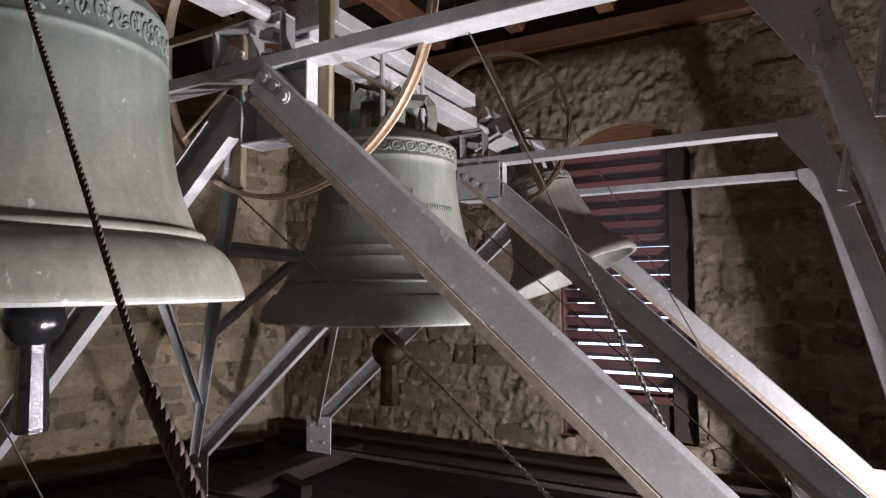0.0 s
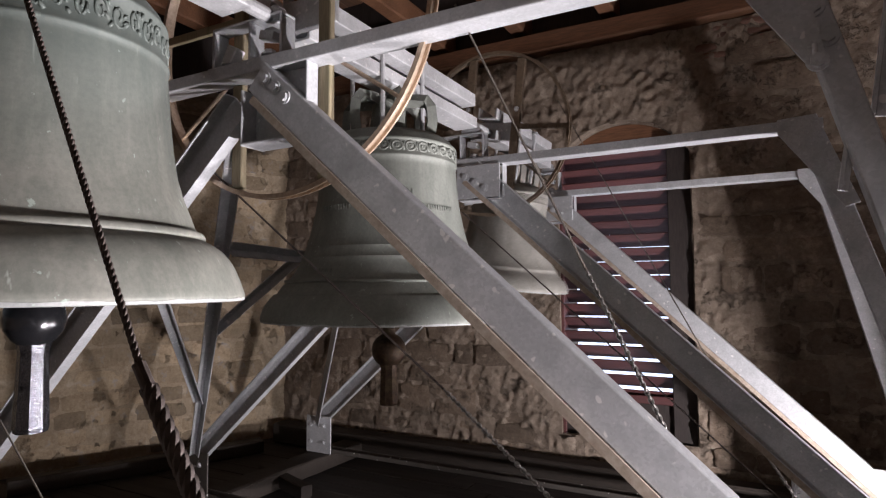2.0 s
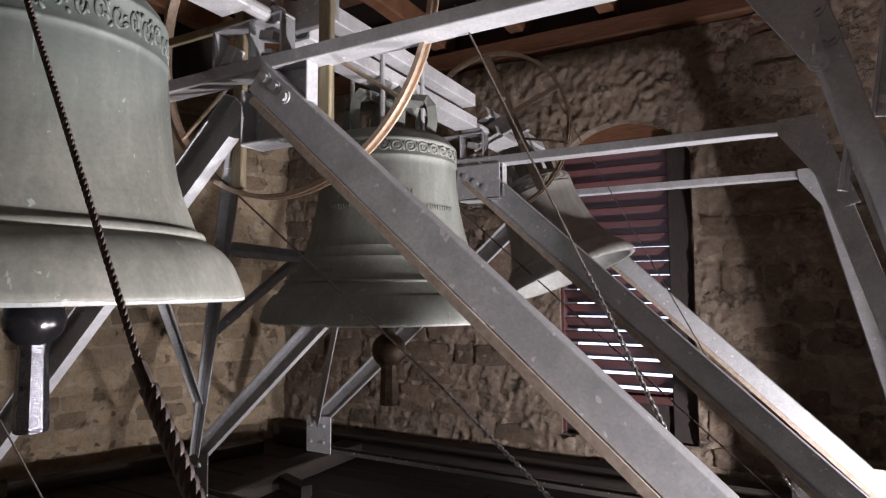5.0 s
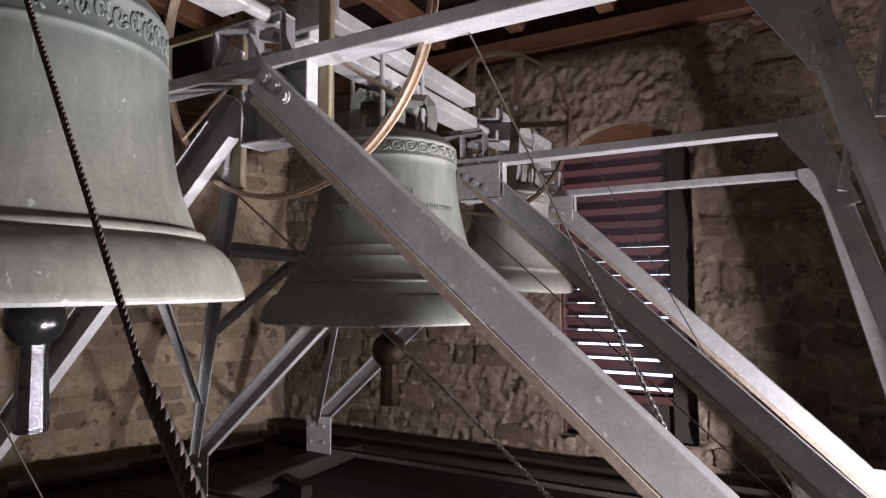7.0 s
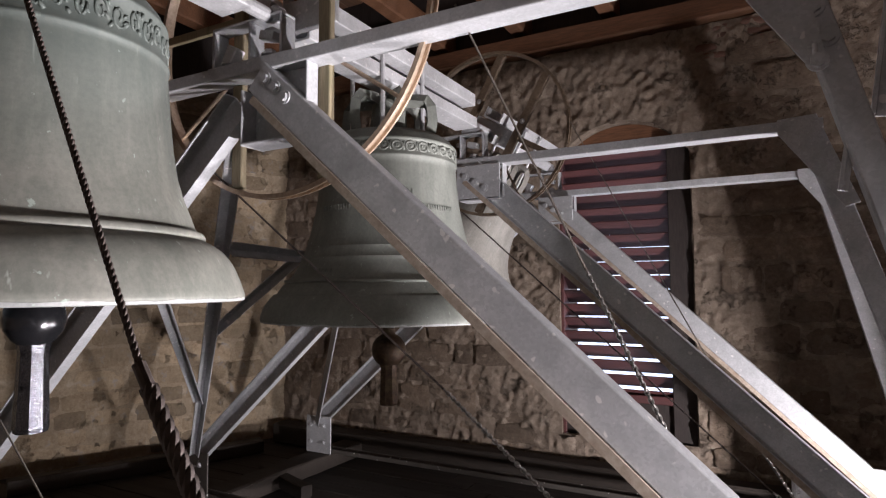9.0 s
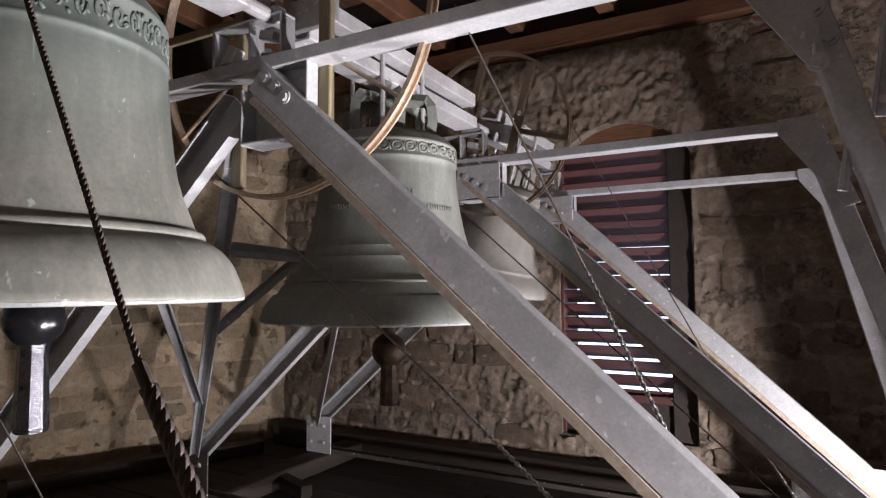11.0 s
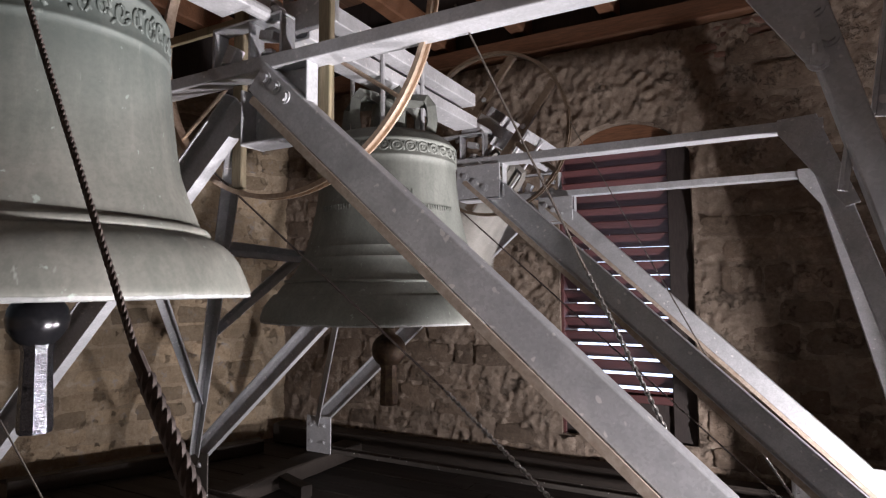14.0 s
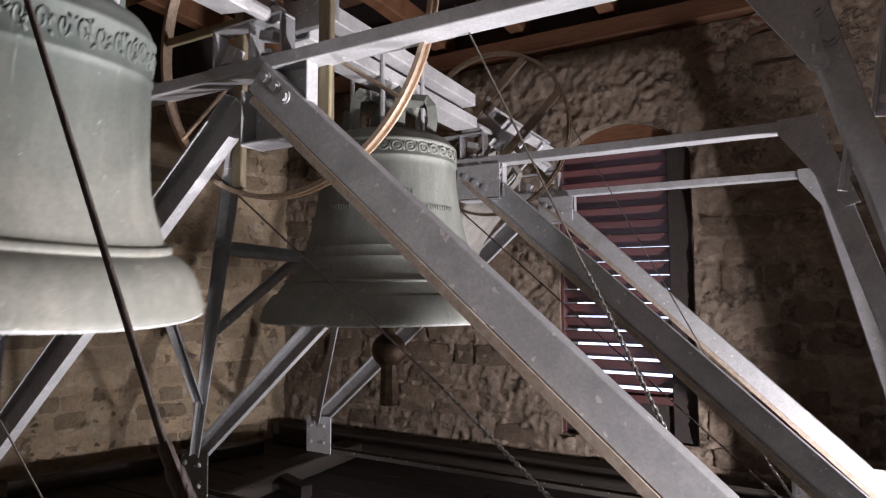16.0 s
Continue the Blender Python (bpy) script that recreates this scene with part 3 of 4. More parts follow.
PROFILE_SLIM = [(0.978, 0.0), (0.996, 0.006), (1.0, 0.018), (0.990, 0.046), (0.966, 0.088), (0.930, 0.124), (0.905, 0.143), (0.897, 0.148), (0.890, 0.149), (0.880, 0.151), (0.874, 0.156), (0.858, 0.172), (0.838, 0.194), (0.815, 0.209),
                (0.812, 0.213), (0.822, 0.215), (0.826, 0.219), (0.822, 0.226), (0.806, 0.230), (0.790, 0.233), (0.768, 0.245), (0.742, 0.268), (0.716, 0.303), (0.692, 0.342), (0.694, 0.344), (0.693, 0.348), (0.687, 0.350),
                (0.660, 0.400), (0.662, 0.402), (0.661, 0.405), (0.655, 0.408), (0.630, 0.470), (0.604, 0.548), (0.584, 0.620), (0.570, 0.684), (0.557, 0.770), (0.551, 0.840), (0.549, 0.875), (0.558, 0.880), (0.558, 0.890), (0.549, 0.896),
                (0.546, 0.962), (0.556, 0.968), (0.555, 0.980), (0.542, 0.986), (0.515, 1.014), (0.455, 1.045), (0.34, 1.068), (0.18, 1.082), (0.0, 1.086)]
PROFILE_PLAIN = [(0.975, 0.0), (0.994, 0.006), (1.0, 0.020), (0.990, 0.050), (0.965, 0.090), (0.925, 0.125), (0.880, 0.155), (0.835, 0.182), (0.800, 0.210), (0.803, 0.216), (0.798, 0.224), (0.775, 0.240), (0.740, 0.280), (0.695, 0.350),
                 (0.655, 0.430), (0.620, 0.530), (0.595, 0.640), (0.575, 0.760), (0.566, 0.872), (0.574, 0.878), (0.574, 0.890), (0.564, 0.896), (0.560, 0.966), (0.568, 0.972), (0.566, 0.986), (0.552, 0.992), (0.515, 1.030),
                 (0.42, 1.06), (0.24, 1.085), (0.0, 1.09)]


def radius_at(prof, f):
    for (r0, z0), (r1, z1) in zip(prof, prof[1:]):
        if z0 <= f <= z1 and z1 > z0:
            return r0 + (r1 - r0) * (f - z0) / (z1 - z0)
    return prof[-1][0]


def ring_strip(bm, radius, width, y0, y1, seg=96, thick=0.006):
    """A flat hoop round the y axis."""
    rings = []
    for i in range(seg):
        a = 2 * math.pi * i / seg
        c, s = math.cos(a), math.sin(a)
        rings.append([bm.verts.new((r * c, y, r * s)) for r, y in ((radius - width, y0), (radius, y0), (radius, y1), (radius - width, y1))])
    for i in range(seg):
        a, b = rings[i], rings[(i + 1) % seg]
        for k in range(4):
            j = (k + 1) % 4
            bm.faces.new((a[k], a[j], b[j], b[k]))
    bmesh.ops.recalc_face_normals(bm, faces=bm.faces)


def bell(y, lip_drop, r, height, prof, bronze, clap_mat, ball_r, ball_drop, tail_drop, wheel_y, wheel_r, ring_mat, label, yoke_half, letters=False, spoke_mat=None, medallions=26, inside=None):
    """A bell on its yoke, with crown, wheel and clapper; origin on the axle, which runs along y."""
    b = empty("bell", (AXLE_X, y, AXLE_Z))
    tagged(b, label, "bell", "bells of the peal")
    z0 = -lip_drop
    outer = [(pr * r, z0 + pz * height) for pr, pz in prof]
    inner = []
    for pr, pz in prof[::-1]:
        th = 0.055 + 0.05 * max(0, 1 - abs(pz - 0.12) / 0.2)
        inner.append((max(pr - th, 0) * r, z0 + max(pz - 0.02 if pz > 0.9 else pz, 0.0) * height))
    lip = (0.935 * r, z0 + 0.004)
    inner = [lip] + [p for p in inner[::-1] if p[1] > z0 + 0.02 * height and p[0] < 0.93 * r]
    bm = bmesh.new()
    lathe(bm, [(lip[0], lip[1])] + outer, 128)
    bmesh.ops.recalc_face_normals(bm, faces=bm.faces)
    body = part("body", bm, bronze, b, smooth=True)
    bm = bmesh.new()
    lathe(bm, inner, 96)
    bmesh.ops.reverse_faces(bm, faces=bm.faces)
    part("inner_face", bm, inside, body, "smooth inside of the bell", smooth=True)
    # chipped bright edge of the lip
    bm = bmesh.new()
    er = random.Random(int(r * 977))
    seg, rings = 120, []
    for i in range(seg):
        a = 2 * math.pi * i / seg
        w, lift = er.uniform(0.0015, 0.006), er.uniform(-0.0008, 0.0014)
        rings.append([bm.verts.new((q * math.cos(a), q * math.sin(a), z)) for q, z in ((0.960 * r, z0 - 0.0012), (prof[1][0] * r + lift, z0 + 0.001), (prof[1][0] * r + 0.0012, z0 + 0.004 + w), (0.965 * r, z0 + 0.005 + w))])
    for i in range(seg):
        u, v = rings[i], rings[(i + 1) % seg]
        for k in range(4):
            j = (k + 1) % 4
            bm.faces.new((u[k], v[k], v[j], u[j]))
    bmesh.ops.recalc_face_normals(bm, faces=bm.faces)
    part("lip_edge", bm, BRONZE_WORN, body, "worn bright chipped edge")
    # relief band below the shoulder: rings, with leaves between
    bm = bmesh.new()
    f0, f1 = (0.876, 0.990) if prof is PROFILE_WIDE else (0.898, 0.966)
    fm, hh = (f0 + f1) / 2, (f1 - f0) * height * 0.40
    rr = radius_at(prof, fm) * r
    fr = random.Random(int(r * 1000))
    wide = prof is PROFILE_WIDE
    for i in range(medallions):
        a = 2 * math.pi * (i + 0.3) / medallions
        wv = rr * 2 * math.pi / medallions * 0.38

        def put(u, v, lift=0.0):
            q = a + u / rr
            return Vector(((rr + lift) * math.cos(q), (rr + lift) * math.sin(q), z0 + fm * height + v))
        if not wide:
            tube(bm, [put(wv * math.cos(2 * math.pi * k / 12), hh * 0.9 * math.sin(2 * math.pi * k / 12)) for k in range(12)], 0.0055, 5, True)
            tube(bm, [put(wv * 0.3 * math.cos(2 * math.pi * k / 6), hh * 0.3 * math.sin(2 * math.pi * k / 6)) for k in range(6)], 0.005, 5, True)
            tube(bm, [put(wv * 1.3, -hh * 0.9), put(wv * 1.15, 0.0, 0.002), put(wv * 1.35, hh * 0.9)], 0.005, 5)
        else:
            t0, tw = fr.uniform(-0.5, 0.5), fr.uniform(0.8, 1.15)
            sgn = 1 if i % 2 else -1
            tube(bm, [put(wv * tw * (1 - k / 15) * math.cos(t0 + k * 0.62), sgn * hh * (1 - k / 17) * math.sin(t0 + k * 0.62)) for k in range(13)], 0.0042, 5)
            for _ in range(3):
                u, v, d1, d2 = fr.uniform(0.7, 1.5) * wv, fr.uniform(-0.9, 0.9) * hh, fr.uniform(-0.4, 0.4) * wv, fr.uniform(0.25, 0.6) * hh
                tube(bm, [put(u - d1, v - d2 * 0.5), put(u + d1 * 0.4, v, 0.002), put(u + d1, v + d2 * 0.5)], fr.uniform(0.003, 0.006), 5)
    part("relief_band", bm, bronze, body, smooth=True)
    if letters:
        lr = random.Random(3)
        rows = ((0.688, -52, -37, 0.026), (0.610, -112, -83, 0.026), (0.610, -32, 0, 0.026), (0.272, -98, -89, 0.024))
        for f, a0, a1, h in rows:
            a = a0
            while a < a1:
                w = lr.uniform(1.0, 2.0)
                ar = radians(a)
                rad = radius_at(prof, f) * r + 0.002
                bm = bmesh.new()
                add_box(bm, (0, 0, 0), (0.006, rad * radians(w) * 0.45, h * lr.uniform(0.85, 1.0)), 0.001)
                bmesh.ops.transform(bm, matrix=Matrix.Translation((rad * math.cos(ar), rad * math.sin(ar), z0 + f * height)) @ Matrix.Rotation(ar, 4, "Z"), verts=bm.verts)
                part("letter_bar", bm, bronze, body)
                a += w + 0.8
    # crown: six looped canons under the yoke, and a headstock block
    top = z0 + height * 1.07
    crown_h = -0.10 - top
    bm = bmesh.new()
    for i in range(6):
        a = math.pi / 3 * i + 0.3
        c, s = math.cos(a), math.sin(a)
        q = r * 0.30
        pts = [(c * q * u, s * q * u, top + crown_h * v) for u, v in ((1.15, -0.1), (1.22, 0.35), (1.18, 0.72), (1.05, 0.9), (0.6, 0.94), (0.3, 0.9))]
        tube(bm, pts, r * 0.055, 4)
    g = bmesh.ops.create_cone(bm, cap_ends=True, segments=20, radius1=r * 0.16, radius2=r * 0.13, depth=crown_h)
    bmesh.ops.translate(bm, vec=(0, 0, top + crown_h / 2), verts=g["verts"])
    part("crown", bm, bronze, b)
    # yoke: two channels one above the other, packers, straps and axle
    yoke = empty("yoke")
    yoke.parent = b
    lo, hi = yoke_half
    for z, w, fl in ((0.085, 0.13, 0.07), (-0.05, 0.15, 0.06)):
        bm = bmesh.new()
        extrude_profile(bm, (0, lo, z), (0, hi, z), (1, 0, 0), [(u, -v) for u, v in channel_profile(w, fl, 0.009)])
        part("yoke_channel", bm, STEEL_NEW, yoke)
    for yy in (lo + 0.12, -r * 0.42, r * 0.42, hi - 0.12):
        box_part("packer", (0, yy, -0.018), (0.12, 0.09, 0.06), STEEL, yoke)
    for yy in (-r * 0.30, r * 0.30):
        for xx in (-0.085, 0.085):
            bm = bmesh.new()
            tube(bm, [(xx, yy, top - 0.02), (xx, yy, 0.14)], 0.011, 8)
            add_bolt(bm, Vector((xx, yy, 0.125)), (0, 0, 1), 0.02, 0.02)
            part("tie_rod", bm, STEEL_NEW, yoke)
    bm = bmesh.new()
    tube(bm, [(0, lo - 0.14, -0.0), (0, lo + 0.05, 0.0)], 0.028, 12)
    part("axle", bm, STEEL, yoke)
    bm = bmesh.new()
    tube(bm, [(0, hi - 0.05, 0.0), (0, hi + 0.14, 0.0)], 0.028, 12)
    part("axle", bm, STEEL_NEW, yoke)
    # wheel: grooved hoop, uprights and cross spokes, clips
    wy = wheel_y - y
    wheel = empty("wheel", (0, wy, 0))
    wheel.parent = b
    bm = bmesh.new()
    ring_strip(bm, wheel_r - 0.012, 0.006, -0.018, 0.018)
    ring_strip(bm, wheel_r, 0.018, -0.022, -0.014)
    ring_strip(bm, wheel_r, 0.018, 0.014, 0.022)
    part("rim", bm, ring_mat, wheel, smooth=False)
    for xx in (-wheel_r * 0.315, wheel_r * 0.325):
        hz = math.sqrt(wheel_r ** 2 - xx ** 2) - 0.02
        bm = bmesh.new()
        add_box(bm, (xx, 0, 0), (0.055, 0.03, hz * 2), 0.004)
        part("spoke", bm, spoke_mat or PALE_WOOD, wheel)
        for zz in (-0.16, 0.16):
            bolt_part((xx, -0.016, zz), (0, -1, 0), wheel, 0.012)
    for sx in (-1, 1):
        bm = bmesh.new()
        add_box(bm, (sx * wheel_r * 0.63, 0, 0.05), (wheel_r * 0.68, 0.022, 0.035), 0.003)
        part("spoke", bm, spoke_mat or PALE_WOOD, wheel)
        bm = bmesh.new()
        tube(bm, [(sx * wheel_r * 0.27, 0, -wheel_r * 0.2), (sx * wheel_r * 0.80, 0, -wheel_r * 0.56)], 0.008, 6)
        part("stay", bm, ring_mat, wheel)
    box_part("hub_plate", (0, 0.03, 0.02), (wheel_r * 0.72, 0.03, 0.12), STEEL_NEW, wheel)
    # clapper on its own pivot inside the bell
    piv = top - 0.06
    clap = empty("clapper", (0, 0, piv))
    clap.parent = b
    bz, tz = -ball_drop - piv, -tail_drop - piv
    bm = bmesh.new()
    n = 8
    prof_c = [(0.0, 0.0), (0.022, -0.005), (0.024, bz * 0.5), (0.030, bz + ball_r * 1.15)]
    for i in range(1, n):
        q = math.pi * i / n
        prof_c.append((max(ball_r * math.sin(q), 0.032), bz + ball_r * math.cos(q)))
    lathe(bm, prof_c + [(0.030, bz - ball_r * 1.0), (0.0, bz - ball_r)], 24)
    part("hammer", bm, clap_mat, clap, smooth=True)
    bm = bmesh.new()
    fl = [(0.56, bz - ball_r * 0.75), (0.47, bz - ball_r * 1.15), (0.55, tz + 0.012), (0.51, tz), (0.0, tz)]
    lathe(bm, [(0.0, bz - ball_r * 0.7)] + [(q * ball_r * 1.02, zz) for q, zz in fl], 8)
    bmesh.ops.rotate(bm, cent=(0, 0, 0), matrix=Matrix.Rotation(radians(12), 3, "Z"), verts=bm.verts)
    part("flight", bm, IRON_HAMMERED if clap_mat is IRON else clap_mat, clap)
    return b, clap


bell_a, clap_a = bell(0.833, 1.043, 0.50, 0.72, PROFILE_WIDE, BRONZE_A, IRON, 0.070, 1.085, 1.36, 0.2025, 0.64, RING,
                      "pale grey-green bronze bell with a scroll band", (-0.56, 0.62), spoke_mat=PALE_WOOD, medallions=42, inside=BRONZE_DARK)
bell_b, clap_b = bell(2.405, 1.162, 0.588, 0.822, PROFILE_SLIM, BRONZE_B, RUST, 0.082, 1.305, 1.56, 1.672, 0.678, RING,
                      "large dark green bronze bell with a rosette band, hanging still", (-0.66, 0.84), letters=True, spoke_mat=GREEN_WOOD, medallions=34, inside=BRONZE_DARK)
bell_c, clap_c = bell(4.05, 1.016, 0.472, 0.69, PROFILE_PLAIN, BRONZE_C, RUST, 0.062, 1.06, 1.28, 3.60, 0.545, RING_DULL,
                      "smaller grey bronze bell swinging in the steel frame", (-0.52, 0.58), spoke_mat=RING_DULL, medallions=28, inside=BRONZE_IN)


def bearing(k, x=AXLE_X):
    """Open welded bearing box on a top beam, with the pillow block in it."""
    yf = TRUSS_Y[k]
    t = empty("bearing_box", (x - 0.10, yf + 0.05, BEAM_Z[k] + 0.048))
    w, h, d = 0.35, 0.15, 0.075
    for xx in (-w / 2, 0.02, w / 2):
        box_part("plate", (xx, 0, h / 2 + 0.004), (0.012, d, h), STEEL, t)
    box_part("base_plate", (0, 0, 0.006), (w + 0.06, d, 0.012), STEEL, t)
    box_part("cover_plate", (0, 0, h + 0.01), (w + 0.012, d, 0.012), STEEL, t)
    bm = bmesh.new()
    add_box(bm, (0.085, 0, h + 0.033), (0.13, 0.06, 0.04), 0.012)
    tube(bm, [(0.085, -0.032, h + 0.062), (0.085, 0.032, h + 0.062)], 0.036, 14)
    part("pillow_block", bm, STEEL, t)
    for xx in (-0.10, 0.11):
        bolt_part((xx, -0.02, 0.012), (0, 0, 1), t, 0.022)
    box_part("wedge", (-0.09, -0.01, 0.05), (0.05, 0.05, 0.07), STEEL_NEW, t, m=pose(0, 0, 0, 0, 30, 0))
    box_part("wedge", (0.10, -0.01, 0.09), (0.07, 0.05, 0.035), STEEL_NEW, t, m=pose(0, 0, 0, 0, 12, 0))
    return tagged(t, "open welded steel bearing box on the frame beam", "bearing", "bearings of the bell frame")


for k in range(4):
    bearing(k)


# ---------------------------------------------------------------- ropes, chains, drives
def rope_mesh(bm, p0, p1, r, pitch=0.03, strands=3):
    """Twisted strands between two points."""
    p0, p1 = Vector(p0), Vector(p1)
    a, s, t, ln = frame_of(p0, p1, (0.2, 1, 0.1))
    n = max(8, int(ln / pitch * 10))
    for k in range(strands):
        pts = []
        for i in range(n + 1):
            d = ln * i / n
            q = 2 * math.pi * (d / pitch + k / strands)
            pts.append(p0 + a * d + (s * math.cos(q) + t * math.sin(q)) * r * 0.5)
        tube(bm, pts, r * 0.56, 6)


def chain_mesh(bm, p0, p1, link=0.022, r=0.0026):
    """Oval links, each turned a quarter against the last."""
    p0, p1 = Vector(p0), Vector(p1)
    a, s, t, ln = frame_of(p0, p1, (0.2, 1, 0.1))
    n = max(2, int(ln / (link * 0.62)))
    for i in range(n):
        c = p0 + a * (ln * (i + 0.5) / n)
        u = (s + t).normalized() if i % 2 else (s - t).normalized()
        pts = [c + a * (link * 0.5 * math.cos(q)) + u * (link * 0.30 * math.sin(q)) for q in [2 * math.pi * k / 8 for k in range(8)]]
        tube(bm, pts, r, 5, True)


def pull_rope(name, p0, p1, p2, r, link, rope_mat, label, pitch=0.03, sleeve=0.0):
    """Rope from p0 to p1, then chain to p2; the empty stands at p1."""
    p0, p1, p2 = Vector(p0), Vector(p1), Vector(p2)
    e = empty(name, p1)
    bm = bmesh.new()
    rope_mesh(bm, p0 - p1, Vector(), r, pitch)
    part("rope", bm, rope_mat, e)
    d = (p2 - p1)
    if sleeve:
        bm = bmesh.new()
        dn = d.normalized()
        tube(bm, [dn * -0.004, dn * -0.001, dn * 0.012, dn * sleeve], r * 1.75, 10)
        part("splice", bm, DARK_ROPE, e, "dark bound splice")
        bm = bmesh.new()
        rope_mesh(bm, dn * (sleeve - 0.012), d, r * 2.2, 0.026, 4)
        part("plaited_end", bm, DARK_ROPE, e, "thick oily plaited rope end")
        return tagged(e, label, "rope", "bell ropes")
    bm = bmesh.new()
    chain_mesh(bm, d.normalized() * sleeve * 0.7, d, link, link * 0.15)
    part("chain", bm, CHAIN_STEEL, e, "worn steel chain")
    return tagged(e, label, "rope", "bell ropes")


def at(p, q, f):
    return Vector(p) + (Vector(q) - Vector(p)) * f


A0, A1 = Vector((-0.414, 0.202, 1.986)), Vector((-0.2890, 0.202, 1.7580))
A2 = Vector((-0.2480, 0.202, 1.7020))
adir = (A1 - A0).normalized()
rope_a = pull_rope("bell_rope", A1 - adir * 0.72, A1, A1 + (A2 - A1).normalized() * 0.75, 0.0021, 0.0105, DARK_ROPE, "dark twisted bell rope spliced to a thick plaited end", 0.012, 0.022)
slack = empty("guide_cord", (-1.3060, 0.62, 1.5510))
bm = bmesh.new()
tube(bm, [(-0.9180, 0, 0.7260), (0, 0, 0), (1.6451, 0, -1.3010)], 0.0016, 6)
part("cord", bm, ROPE_MAT, slack)
tagged(slack, "thin pale grey cord running slanting down to the floor", "cord")
pull_rope("bell_rope", (-0.86, 1.66, 2.70), (-0.455, 1.66, 1.845), (-0.10, 1.66, 1.10), 0.0038, 0.018, ROPE_MAT, "thin grey bell rope running down to a chain", 0.03)
pull_rope("bell_rope", (-2.06, 1.66, 2.345), (-0.906, 1.66, 1.484), (-0.30, 1.66, 0.99), 0.0040, 0.018, DARK_ROPE, "thin dark bell rope running down to a chain", 0.03)
rope_c = pull_rope("bell_rope", (-1.16, 3.60, 2.99), (-0.144, 3.60, 1.051), (0.17, 3.60, 0.56), 0.0035, 0.022, ROPE_MAT, "thin grey bell rope of the swinging bell with a chain", 0.03)
rope_d = pull_rope("bell_rope", (-2.03, 3.60, 2.49), (0.05, 3.60, 0.66), (0.18, 3.60, 0.545), 0.005, 0.028, DARK_ROPE, "thin dark bell rope of the swinging bell", 0.03)


def drive(x, y, z):
    """Ringing motor on a bracket, with a sprocket and a bright casing."""
    e = empty("ringing_motor", (x, y, 0.165))
    h = z - 0.165
    bm = bmesh.new()
    g = bmesh.ops.create_cone(bm, cap_ends=True, segments=24, radius1=0.085, radius2=0.085, depth=0.24)
    bmesh.ops.rotate(bm, cent=(0, 0, 0), matrix=Matrix.Rotation(radians(90), 3, "X"), verts=g["verts"])
    bmesh.ops.translate(bm, vec=(0, 0.17, h), verts=bm.verts)
    motor = part("motor", bm, STEEL, e)
    for i in range(9):
        box_part("fin", (0, 0.07 + 0.025 * i, h), (0.19, 0.005, 0.19), STEEL, motor)
    bm = bmesh.new()
    for i in range(16):
        q = 2 * math.pi * i / 16
        add_box(bm, (0.068 * math.cos(q), 0, h + 0.068 * math.sin(q)), (0.018, 0.012, 0.018), 0.003, Matrix.Rotation(-q, 4, "Y"))
    g = bmesh.ops.create_cone(bm, cap_ends=True, segments=24, radius1=0.062, radius2=0.062, depth=0.012)
    bmesh.ops.rotate(bm, cent=(0, 0, 0), matrix=Matrix.Rotation(radians(90), 3, "X"), verts=g["verts"])
    bmesh.ops.translate(bm, vec=(0, 0, h), verts=g["verts"])
    part("sprocket", bm, STEEL_NEW, e, "bright toothed sprocket")
    box_part("bench_plate", (0, 0.30, h - 0.095), (0.16, 0.42, 0.014), STEEL, e)
    # two thin posts, added and spaced to throw narrow shadow bands on the wall
    for yy in (0.12, 0.475):
        box_part("shadow_post", (0, yy, (h - 0.102) / 2), (0.045, 0.045, h - 0.102), STEEL, e)
    return tagged(e, "geared ringing motor with a bright sprocket on the frame foot", "motor")


drive(0.14, 3.60, 0.745)
drive(-0.02, 1.66, 0.90)

